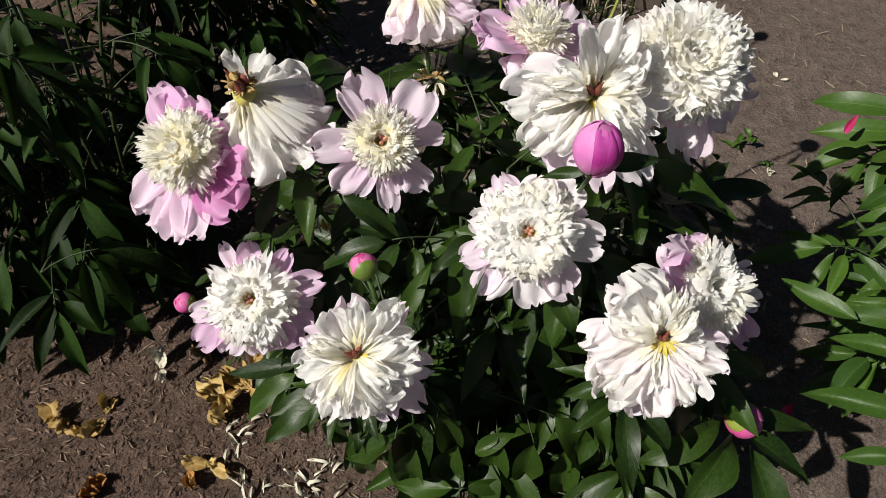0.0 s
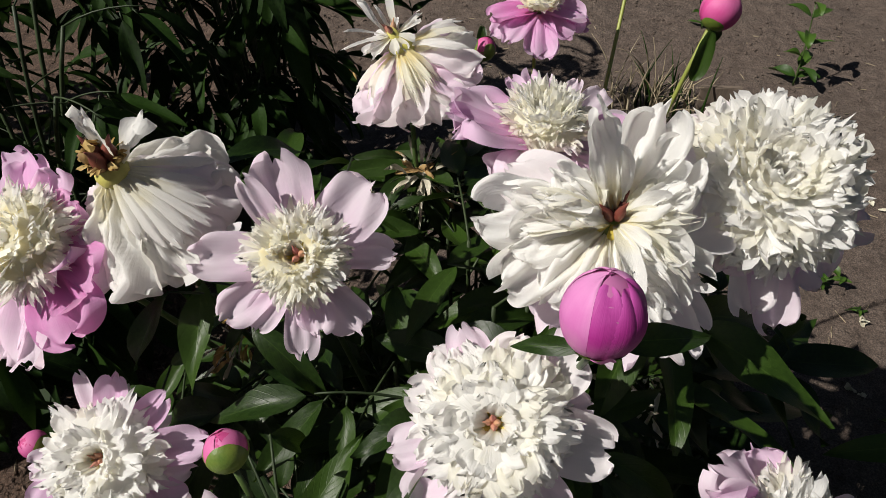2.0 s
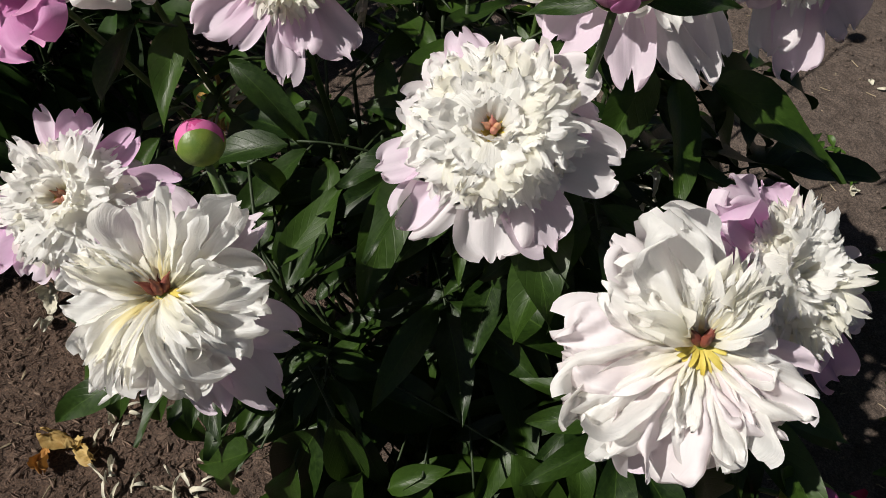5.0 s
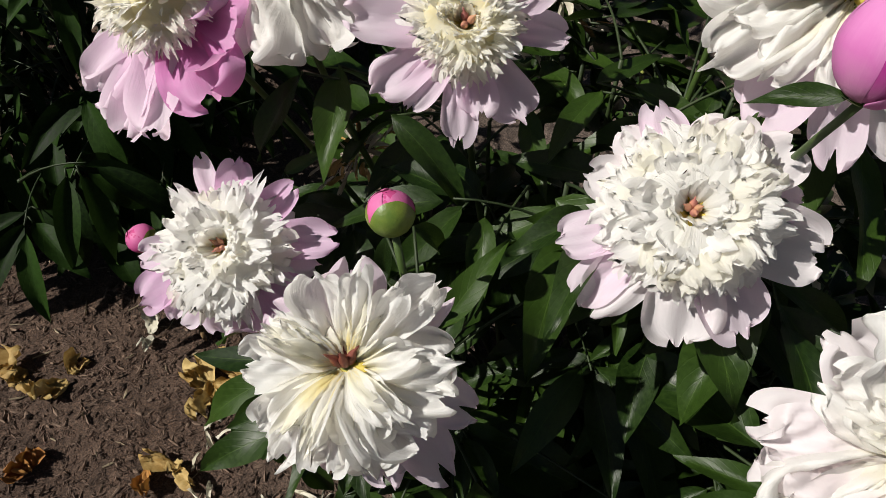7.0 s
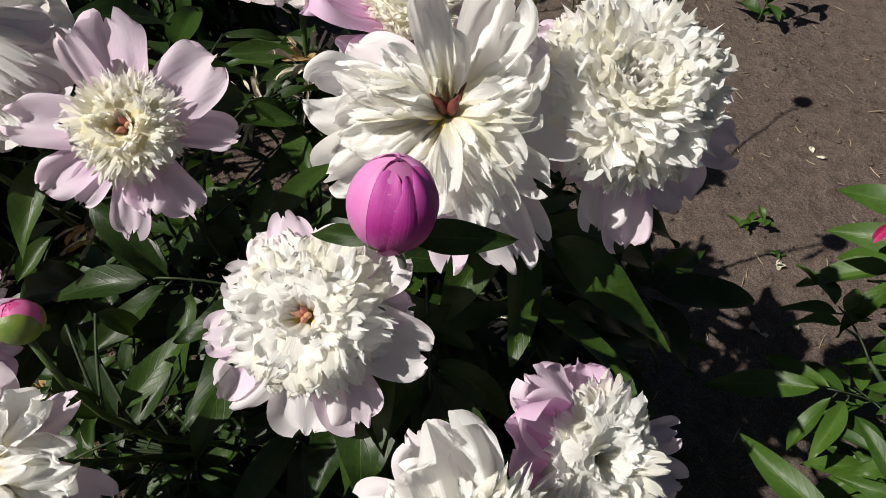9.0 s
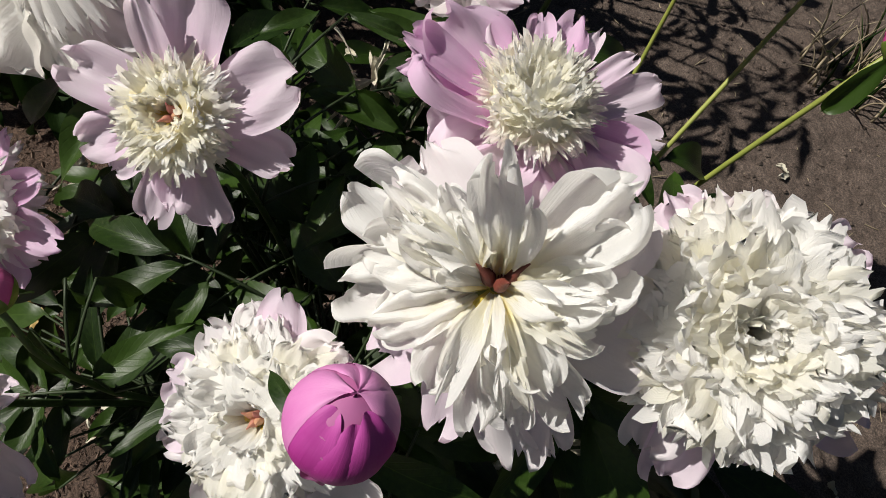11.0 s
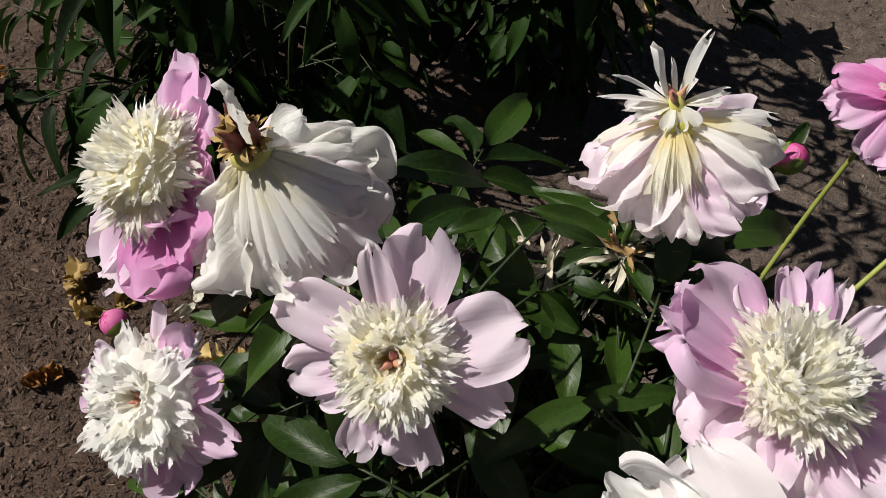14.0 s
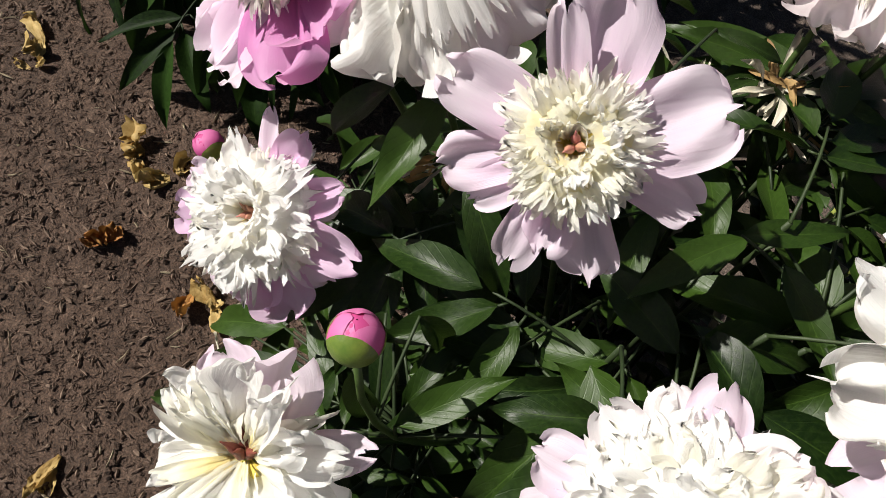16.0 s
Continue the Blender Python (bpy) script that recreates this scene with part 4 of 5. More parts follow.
bloom_loose("B", (-0.081, 0.460, 0.575), (-0.08, -0.5, 0.86), "white peony with long petals and dark red seed pods",
            ((121, 0.055, 0.033, 34, -10), (81, 0.069, 0.022, 44, -8), (59, 0.068, 0.020, 42, -8), (50, 0.076, 0.025, 26, -6), (22, 0.063, 0.040, 16, -18), (-3, 0.060, 0.033, 6, -16), (-33, 0.059, 0.044, 10, -30), (-60, 0.061, 0.033, 2, -22), (-85, 0.059, 0.033, 4, -20), (-112, 0.071, 0.033, -2, -18), (-133, 0.068, 0.029, -4, -16), (-167, 0.062, 0.036, 4, -14), (178, 0.053, 0.022, 12, -14), (154, 0.036, 0.029, 24, -16), (-30, 0.046, 0.030, 28, -40), (-58, 0.042, 0.036, 32, -56), (-100, 0.050, 0.020, 14, -20), (20, 0.046, 0.024, 34, -30), (-124, 0.050, 0.024, 12, -24), (170, 0.044, 0.03, 30, -24)),
            ((-4, 0.074, 0.033, -14, -8), (-34, 0.085, 0.033, -18, -8), (-60, 0.078, 0.033, -18, -8), (47, 0.068, 0.024, 8, 0), (-110, 0.068, 0.044, -18, -8), (100, 0.058, 0.04, 20, 0), (160, 0.058, 0.04, 4, -6)),
            [WHITE], [PALE_PINK], 8, 0.012, strips=((150, 9, 0.034), (172, 9, 0.046), (80, 5, 0.05), (-40, 6, 0.05), (-110, 5, 0.05)), yolk=14, scale=1.0)
bloom_loose("Y", (0.228, 0.468, 0.585), (-0.02, -0.5, 0.86), "cream white peony with yellow heart and red pods",
            ((114, 0.087, 0.063, 24, -4), (154, 0.068, 0.044, 14, -8), (-167, 0.084, 0.057, 4, -12), (-145, 0.086, 0.051, 0, -14), (-129, 0.091, 0.057, -2, -14), (-105, 0.085, 0.063, 0, -16), (-81, 0.075, 0.044, 2, -18), (-63, 0.072, 0.038, 4, -18), (-43, 0.069, 0.044, 6, -22), (-23, 0.066, 0.038, 8, -20), (1, 0.042, 0.038, 12, -20), (40, 0.040, 0.022, 20, -30), (70, 0.042, 0.026, 24, -20), (-100, 0.052, 0.022, 16, -20), (-52, 0.050, 0.024, 18, -24), (160, 0.052, 0.028, 24, -20)),
            ((130, 0.082, 0.052, 10, -4), (-150, 0.086, 0.052, -12, -8), (-115, 0.086, 0.05, -16, -8), (-80, 0.080, 0.05, -16, -8), (-40, 0.078, 0.05, -14, -8), (-10, 0.074, 0.04, -8, -8), (180, 0.084, 0.05, -6, -4)),
            [WHITE, WHITE, BLUSH], [BLUSH, BLUSH, PALE_PINK], 14, 0.012, strips=((70, 16, 0.05), (100, 9, 0.045), (30, 6, 0.04), (150, 5, 0.04)), yolk=22, scale=0.88)
bloom_bell()
bloom_spent_pink()


# ---------------------------------------------------------------- buds
def shell(b, radius, tall, lon, half, low, high, proud, wave=0.0, nu=10, nv=10):
    """A petal that hugs a bud: lon and half its middle and half width in degrees, low to high its heights in degrees."""
    verts, uvs = [], []
    for j in range(nv + 1):
        v = j / nv
        lat = math.radians(low + (high - low) * v)
        for i in range(nu + 1):
            u = 2 * i / nu - 1
            wide = half if half >= 180 else half * (0.62 + 0.38 * math.sin(math.pi * min(1, v * 0.8 + 0.1)))
            lo = math.radians(lon + u * wide)
            la = lat - (math.radians(24) * abs(u) ** 3 * v if half < 180 else 0)
            r = radius * (1 + proud - (0.026 * abs(u) ** 6 if half < 180 else 0) + wave * math.sin(5 * u + 4 * v) * v)
            r *= 1 - 0.10 * max(0, math.sin(la))
            x, y, z = r * math.cos(la) * math.cos(lo), r * math.cos(la) * math.sin(lo), r * tall * math.sin(la)
            verts.append(b.at(x, y, z))
            uvs.append((i / nu, v))
    return verts, grid_faces(nu, nv), uvs


def bud(key, heart, facing, radius, tall, mat, label, petals, green, green_high, leaves=(), foot=None, stem_mat=None, size=0.06, thick=0.0030, bracts=(), name="peony_bud", stem_way=None, turn=0, wraps=()):
    """A closed bud: overlapping petals in a green cup, on its stalk."""
    ob, b = start_bloom(key, heart, facing, label, leaves, size, "buds of the peony", name, "peony bud", stem_mat, foot, thick, radius * tall * 0.95, stem_way)
    part("bud_core", *shell(b, radius, tall, 0, 180, -88, 88, 0.004, nu=16)[:2], mat, ob)
    for lon, half, high, proud, mt in wraps:
        v, f, uv = shell(b, radius, tall, lon + turn, half, -84, high, proud, 0.030, 16, 16)
        part("bud_petal", v, f, mt, ob, "", uv)
    for k in range(petals):
        v, f, uv = shell(b, radius, tall, turn + 360 * (k * 2 % petals) / petals + RNG.uniform(-12, 12), RNG.uniform(58, 74), -82, RNG.uniform(70, 94) - 3 * k, 0.012 + 0.018 * k, 0.02)
        part("bud_petal", v, f, mat, ob, "", uv)
    for k in range(green):
        v, f, uv = shell(b, radius, tall, 360 * k / max(green, 1) + 20, 68 - 4 * k, -89, green_high + (14, -18, 2)[k], 0.07 + 0.02 * (2 - k))
        part("sepal", v, f, SEPAL, ob, "", uv)
    for a, ln, rise, bend in bracts:
        add_petal("bract", b, ob, LEAF, a, radius * tall * 0.85, radius * 0.4, length=ln, width=ln * 0.36, rise=rise, bend=bend, cup=0.25, ruffle=0.05, tip=0.06, foot=0.25, wide=0.4, nu=6, nv=9)
    return ob, b


bud("budB", (0.153, 0.578, 0.746), (0.05, 0.30, 0.95), 0.0222, 1.18, MAGENTA, "big magenta peony bud about to open, in front of white bloom", 0, 3, -42, (0.5, 0.6, 0.7), stem_way=(-0.10, -0.75, 0.65), turn=-61,
    wraps=((100, 78, 84, 0.05, LILAC), (262, 46, 66, 0.015, MAGENTA), (312, 34, 60, 0.035, MAGENTA), (200, 50, 88, 0.045, LILAC), (342, 36, 70, 0.065, MAGENTA), (60, 74, 96, 0.06, LILAC), (285, 34, -34, 0.09, LILAC)))
leaf(STEMS["budB"][0], (0.146, 0.571, 0.722), (0.102, 0.582, 0.704), LEAF, (0.2, -0.6, 1), 0.34)
leaf(STEMS["budB"][0], (0.160, 0.577, 0.722), (0.223, 0.590, 0.722), LEAF, (-0.1, -0.6, 1), 0.36)
bud("budS", (-0.072, 0.534, 0.629), (-0.22, 0.30, 0.93), 0.0138, 1.0, ROSE, "round green and pink peony bud on a green stalk", 5, 3, 34, (0.45, 0.6, 0.72), bracts=((200, 0.03, -30, -20),), size=0.065)
bud("budP", (-0.322, 0.598, 0.465), (-0.5, -0.3, 0.8), 0.0125, 1.0, ROSE, "small pink bud behind a white bloom", 5, 3, 5, (0.5, 0.65))
bud("budR", (0.369, 0.458, 0.398), (0.75, -0.35, 0.1), 0.0205, 1.05, ROSE, "tilted pink bud half wrapped in green sepals", 5, 3, 20, (), bracts=((120, 0.05, -10, -20),))
bud("budK", (0.30, 1.05, 0.690), (0.35, 0.1, 0.95), 0.0200, 1.05, ROSE, "pink bud with two drooping leaves on a long yellow stalk", 5, 2, 0, (), (0.18, 0.94, 0), STEM_YELLOW, 0.06, 0.0030,
    ((225, 0.060, -62, -20), (0, 0.045, -20, -50)))
bud("budT", (0.057, 0.988, 0.667), (0.3, 0.0, 0.95), 0.0115, 1.15, ROSE, "small green bud tipped with rose beside a spent bloom", 4, 3, 52, (0.6,), bracts=((60, 0.035, 25, 10),))
bud("budM", (0.262, 1.46, 0.74), (0.1, 0.6, 0.8), 0.0180, 1.05, ROSE, "pink bud high on a long yellow-green stalk", 5, 3, 10, (), (0.17, 1.0, 0), STEM_YELLOW, 0.05, 0.0030)


# ---------------------------------------------------------------- leafy shoots without blooms
def leafy_shoot(foot, top, leaves, size, seedling, mat=None, leaflets=7, name="leafy_shoot", label="leafy peony shoot with glossy dark green leaflets", group="shoots of the peony", spread=None, stem=None):
    rng = random.Random(seedling)
    ob = thing(name, foot, label, "peony shoot", group)
    stalk(ob, foot, top, (0, 0, 1), 0.0026, stem or STEM_SHADED, leaves, size, rng, mat, leaflets, spread)
    return ob


for k, (x, y, z) in enumerate(((0.02, 0.43, 0.22), (0.13, 0.42, 0.22), (0.22, 0.45, 0.23), (-0.14, 0.78, 0.46), (-0.05, 0.80, 0.48), (0.05, 0.66, 0.40), (0.18, 0.74, 0.44),
                              (0.28, 0.66, 0.42), (0.06, 0.90, 0.46), (-0.06, 0.62, 0.42), (-0.16, 0.86, 0.48), (0.17, 0.88, 0.44), (0.00, 0.84, 0.50), (0.30, 0.78, 0.40), (0.35, 0.55, 0.34), (0.04, 0.73, 0.50), (0.12, 0.75, 0.54), (0.00, 0.70, 0.50), (0.09, 0.68, 0.50), (0.20, 0.80, 0.52), (0.03, 0.87, 0.52), (-0.10, 0.72, 0.48))):
    top = np.array((x, y, z))
    leafy_shoot(foot_near(top), top, (0.5, 0.75, 1.0), 0.125 if z < 0.36 else 0.088, 100 + k, leaflets=5)
for k, (x, y, z) in enumerate(((0.03, 0.66, 0.55), (0.09, 0.72, 0.57), (0.15, 0.76, 0.58), (0.06, 0.80, 0.57), (0.16, 0.68, 0.54), (0.03, 0.90, 0.55))):
    top = np.array((x, y, z))
    leafy_shoot(foot_near(top), top, (0.75, 0.9, 1.0), 0.095, 150 + k, leaflets=5)


low = random.Random(58)
for k in range(26):
    turn, far = k * 2.39996, 0.30 * math.sqrt((k + 0.5) / 26)
    top = np.array((0.06 + far * math.cos(turn) * 1.05, 0.68 + far * math.sin(turn) * 0.85, low.uniform(0.20, 0.32)))
    if top[0] > -0.07 or top[1] > 0.68:
        leafy_shoot(foot_near(top), top, (0.7, 1.0), 0.11, 170 + k, leaflets=7)


# single leaflets among the blooms
leaf_on("T", (-0.022, 0.914, 0.550), (0.026, 0.886, 0.500), .34)
leaf_on("T", (-0.020, 0.903, 0.560), (-0.049, 0.841, 0.540), .3)
leaf_on("F", (-0.036, 0.823, 0.570), (0.019, 0.833, 0.530), .4)
leaf_on("T", (0.003, 0.904, 0.550), (0.029, 0.880, 0.480), .34)
leaf_on("T", (0.022, 0.994, 0.520), (0.120, 1.139, 0.480), .3)
leaf_on("L", (-0.236, 0.728, 0.430), (-0.259, 0.678, 0.410), .4)
leaf_on("B", (-0.193, 0.565, 0.360), (-0.306, 0.571, 0.320), .28)
leaf_on("B", (-0.194, 0.550, 0.360), (-0.282, 0.503, 0.300), .3)
leaf_on("B", (-0.206, 0.526, 0.360), (-0.219, 0.480, 0.300), .4)
leaf_on("B", (-0.185, 0.538, 0.360), (-0.186, 0.481, 0.290), .4)
leaf_on("F", (-0.155, 0.800, 0.550), (-0.135, 0.892, 0.540), .34)
leaf_on("budS", (-0.089, 0.579, 0.510), (-0.053, 0.640, 0.520), .3)
leaf_on("budS", (-0.052, 0.552, 0.480), (-0.045, 0.623, 0.510), .3)
leaf_on("budS", (-0.043, 0.534, 0.510), (-0.005, 0.604, 0.540), .28)
leaf_on("budS", (-0.077, 0.533, 0.560), (-0.053, 0.526, 0.500), .32)
leaf_on("C", (-0.007, 0.728, 0.440), (0.051, 0.763, 0.420), .36)
leaf_on("C", (-0.028, 0.698, 0.420), (0.027, 0.611, 0.360), .42)
leaf_on("C", (0.061, 0.597, 0.420), (0.135, 0.561, 0.380), .3)
leaf_on("budS", (0.029, 0.594, 0.500), (-0.005, 0.678, 0.500), .5)
leaf_on("budS", (-0.044, 0.581, 0.500), (-0.015, 0.651, 0.500), .34)
leaf_on("budS", (-0.072, 0.584, 0.560), (-0.047, 0.597, 0.520), .36)
leaf_on("budS", (-0.088, 0.571, 0.560), (-0.094, 0.570, 0.500), .3)
leaf_on("budS", (-0.072, 0.609, 0.500), (-0.063, 0.616, 0.460), .3)
leaf_on("B", (-0.099, 0.464, 0.360), (-0.128, 0.479, 0.300), .3)
leaf_on("T", (0.002, 0.987, 0.520), (0.026, 0.944, 0.460), .26)
leaf_on("T", (0.012, 0.931, 0.560), (-0.101, 0.920, 0.550), .2)
leaf_on("P", (0.058, 0.908, 0.550), (0.120, 0.938, 0.530), .4)
leaf_on("F", (-0.056, 0.839, 0.630), (-0.009, 0.863, 0.620), .34)
leaf_on("F", (-0.094, 0.849, 0.600), (-0.118, 0.793, 0.600), .34)
leaf_on("P", (0.145, 0.943, 0.580), (0.197, 1.014, 0.520), .36)
leaf_on("P", (0.203, 0.983, 0.520), (0.256, 1.038, 0.480), .4)
leaf_on("C", (0.194, 0.520, 0.380), (0.252, 0.453, 0.260), .3)
leaf_on("B", (0.149, 0.482, 0.360), (0.223, 0.443, 0.240), .3)
leaf_on("C", (0.119, 0.456, 0.340), (0.106, 0.434, 0.240), .4)
leaf_on("B", (0.001, 0.475, 0.400), (0.017, 0.458, 0.270), .3)
leaf_on("B", (-0.018, 0.481, 0.360), (-0.062, 0.438, 0.220), .42)
leaf_on("B", (-0.057, 0.452, 0.370), (-0.134, 0.454, 0.300), .36)
leaf_on("B", (0.014, 0.485, 0.360), (0.054, 0.454, 0.280), .28)
leaf_on("C", (0.045, 0.458, 0.300), (0.096, 0.473, 0.330), .4)
leaf_on("Y", (0.242, 0.476, 0.380), (0.283, 0.460, 0.280), .34)
leaf_on("Y", (0.285, 0.481, 0.400), (0.323, 0.471, 0.320), .5)
leaf_on("B", (-0.079, 0.469, 0.360), (-0.119, 0.437, 0.240), .4)
leaf_on("B", (-0.037, 0.460, 0.330), (-0.047, 0.438, 0.200), .36)
leaf_on("C", (0.074, 0.466, 0.320), (0.064, 0.439, 0.200), .4)
leaf_on("C", (0.165, 0.460, 0.300), (0.169, 0.423, 0.200), .4)
leaf_on("B", (0.022, 0.465, 0.320), (0.000, 0.438, 0.200), .4)
leaf_on("B", (-0.187, 0.555, 0.360), (-0.187, 0.516, 0.280), .36)
leaf_on("B", (-0.169, 0.534, 0.360), (-0.164, 0.505, 0.280), .4)
leaf_on("B", (-0.154, 0.482, 0.350), (-0.125, 0.475, 0.300), .5)
leaf_on("C", (0.020, 0.652, 0.500), (-0.005, 0.676, 0.500), .34)
leaf_on("C", (0.013, 0.604, 0.480), (-0.016, 0.652, 0.500), .36)
leaf_on("C", (0.099, 0.585, 0.420), (0.074, 0.589, 0.400), .3)
leaf_on("L", (-0.221, 0.687, 0.480), (-0.182, 0.705, 0.500), .4)
leaf_on("L", (-0.205, 0.665, 0.460), (-0.176, 0.686, 0.470), .4)
leaf_on("R", (0.258, 0.738, 0.550), (0.345, 0.760, 0.450), .36)
leaf_on("R", (0.282, 0.759, 0.480), (0.339, 0.776, 0.420), .3)
leaf_on("Y", (0.291, 0.738, 0.450), (0.348, 0.762, 0.400), .3)
leaf_on("R", (0.299, 0.739, 0.480), (0.345, 0.768, 0.440), .34)
leaf_on("R", (0.303, 0.796, 0.500), (0.395, 0.842, 0.420), .36)
leaf_on("F", (-0.159, 0.698, 0.600), (-0.150, 0.609, 0.561), 0.34)
leaf_on("F", (-0.181, 0.681, 0.602), (-0.219, 0.630, 0.548), 0.28)
leaf_on("F", (-0.108, 0.664, 0.587), (-0.036, 0.629, 0.536), 0.3)
leaf_on("C", (0.188, 0.510, 0.478), (0.096, 0.581, 0.452), 0.44)
leaf_on("D", (-0.157, 0.774, 0.665), (-0.096, 0.840, 0.646), 0.36)
leaf_on("T", (-0.013, 0.919, 0.560), (-0.091, 0.882, 0.573), 0.34)
leaf_on("F", (-0.073, 0.805, 0.558), (0.016, 0.826, 0.555), 0.36)
leaf_on("budS", (-0.062, 0.541, 0.475), (-0.107, 0.591, 0.519), 0.3)
leaf_on("C", (0.089, 0.589, 0.430), (0.175, 0.538, 0.400), 0.44)
leaf_on("C", (0.084, 0.586, 0.420), (-0.010, 0.578, 0.400), 0.36)
leaf_on("budS", (-0.074, 0.593, 0.410), (-0.006, 0.629, 0.420), 0.36)
leaf_on("budS", (-0.041, 0.581, 0.400), (-0.010, 0.612, 0.420), 0.44)
leaf_on("B", (-0.016, 0.532, 0.360), (0.104, 0.519, 0.320), 0.42)
leaf_on("C", (0.095, 0.580, 0.410), (0.119, 0.550, 0.370), 0.26)
leaf_on("B", (-0.052, 0.504, 0.400), (-0.014, 0.530, 0.410), 0.34)
leaf_on("C", (0.109, 0.584, 0.380), (0.191, 0.590, 0.370), 0.36)
leaf_on("budS", (-0.068, 0.575, 0.460), (-0.030, 0.639, 0.480), 0.3)
leaf_on("budS", (-0.084, 0.586, 0.460), (-0.076, 0.627, 0.490), 0.36)


# broad leaves that close the gaps between the inner blooms
gap = random.Random(77)
for k in range(46):
    spot = np.array((gap.uniform(-0.04, 0.17), gap.uniform(0.60, 0.97), gap.uniform(0.49, 0.57)))
    turn = gap.uniform(0, 6.3)
    end = spot + gap.uniform(0.08, 0.105) * unit((math.cos(turn), math.sin(turn), gap.uniform(-0.45, 0.1)))
    if not in_the_way(spot, end):
        near = min("CFWPTBDRY", key=lambda s: min(np.linalg.norm(p - spot) for p in STEMS[s][1] if p[2] < spot[2] - 0.01))
        leaf_on(near, spot, end, 0.33, (gap.uniform(-0.5, 0.3), gap.uniform(-0.7, 0.2), 1))


# ---------------------------------------------------------------- neighbouring plants
def bush(name, centre, spread, height, count, seedling, label, mat, leaves=(0.45, 0.62, 0.8, 1.0), size=0.085, leaflets=5, broad=0.34, droop=0.8, edge=0.45):
    """A whole peony bush of one mass: stems from a crown, each with its leaves."""
    rng = random.Random(seedling)
    ob = thing(name, (centre[0], centre[1], 0), label, "peony bush", "")
    for k in range(count):
        a, r = k * 2.39996, math.sqrt((k + 0.5) / count)
        top = np.array((centre[0] + spread[0] * r * math.cos(a), centre[1] + spread[1] * r * math.sin(a), height * (1.05 - edge * r * r) * rng.uniform(0.85, 1.1)))
        base = np.array((centre[0] + 0.3 * (top[0] - centre[0]), centre[1] + 0.3 * (top[1] - centre[1]), -0.01))
        pts = bent(base, top, 0.55, 10, (0, 0, 1))
        part("stem", *tube(pts, np.linspace(0.005, 0.003, 10), 6), STEM_SHADED, ob)
        for q in leaves:
            p = pts[int(round(q * 9))]
            an = a + rng.uniform(-1.3, 1.3)
            compound_leaf(ob, p, (math.cos(an), math.sin(an), rng.uniform(-0.1, 0.6)), size * rng.uniform(0.85, 1.25), mat, rng, leaflets, droop, broad)
    return ob


# left bushes: the leaf colour itself carries most of their shade
bush("peony_bush", (-0.70, 1.08, 0), (0.22, 0.28, 0), 0.66, 15, 201, "dark green peony bush without blooms, its own shade painted into the leaves", LEAF_SHADED, (0.3, 0.5, 0.75, 1.0), 0.11, droop=1.5, edge=0.12, broad=0.28)
bush("peony_bush", (-0.76, 1.04, 0), (0.28, 0.34, 0), 0.36, 15, 205, "low dark green peony bush with drooping leaves", LEAF_SHADED, (0.4, 0.6, 0.8, 1.0), 0.11, droop=1.5, broad=0.28)
bush("peony_bush", (-0.50, 1.56, 0), (0.29, 0.26, 0), 0.80, 21, 202, "dark green peony bush without blooms, lit in patches", LEAF_SHADED, (0.2, 0.35, 0.5, 0.7, 0.85, 1.0), 0.11, droop=1.3, edge=0.12, broad=0.28)
bush("peony_bush", (-1.30, 1.40, 0), (0.32, 0.36, 0), 0.62, 14, 204, "dark green peony bush at the edge of the bed", LEAF_SHADED, size=0.11, droop=1.5)
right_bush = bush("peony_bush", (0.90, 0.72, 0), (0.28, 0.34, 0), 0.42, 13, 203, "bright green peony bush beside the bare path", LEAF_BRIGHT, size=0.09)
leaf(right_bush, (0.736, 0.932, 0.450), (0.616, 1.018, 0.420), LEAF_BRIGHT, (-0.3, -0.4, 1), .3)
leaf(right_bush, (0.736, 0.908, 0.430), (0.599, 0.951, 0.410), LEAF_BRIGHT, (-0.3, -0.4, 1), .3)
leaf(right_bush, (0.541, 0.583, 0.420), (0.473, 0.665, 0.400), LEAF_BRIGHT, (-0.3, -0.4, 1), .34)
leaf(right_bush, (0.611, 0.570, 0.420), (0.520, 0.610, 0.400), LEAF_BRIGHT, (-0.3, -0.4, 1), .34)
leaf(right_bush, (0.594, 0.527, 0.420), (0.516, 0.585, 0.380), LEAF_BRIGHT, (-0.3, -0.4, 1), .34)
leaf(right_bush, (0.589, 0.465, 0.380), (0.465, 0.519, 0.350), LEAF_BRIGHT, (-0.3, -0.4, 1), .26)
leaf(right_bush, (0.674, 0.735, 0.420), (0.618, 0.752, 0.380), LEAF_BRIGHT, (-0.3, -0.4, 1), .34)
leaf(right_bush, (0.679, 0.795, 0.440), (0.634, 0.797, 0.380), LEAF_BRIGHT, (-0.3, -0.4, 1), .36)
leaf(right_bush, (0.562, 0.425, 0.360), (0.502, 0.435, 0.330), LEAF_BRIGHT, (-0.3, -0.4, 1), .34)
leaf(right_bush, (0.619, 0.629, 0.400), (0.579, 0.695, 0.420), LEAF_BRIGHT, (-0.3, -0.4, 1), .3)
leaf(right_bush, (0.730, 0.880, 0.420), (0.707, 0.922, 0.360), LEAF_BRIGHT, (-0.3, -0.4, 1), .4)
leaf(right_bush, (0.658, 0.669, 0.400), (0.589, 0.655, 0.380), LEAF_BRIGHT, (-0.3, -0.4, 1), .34)

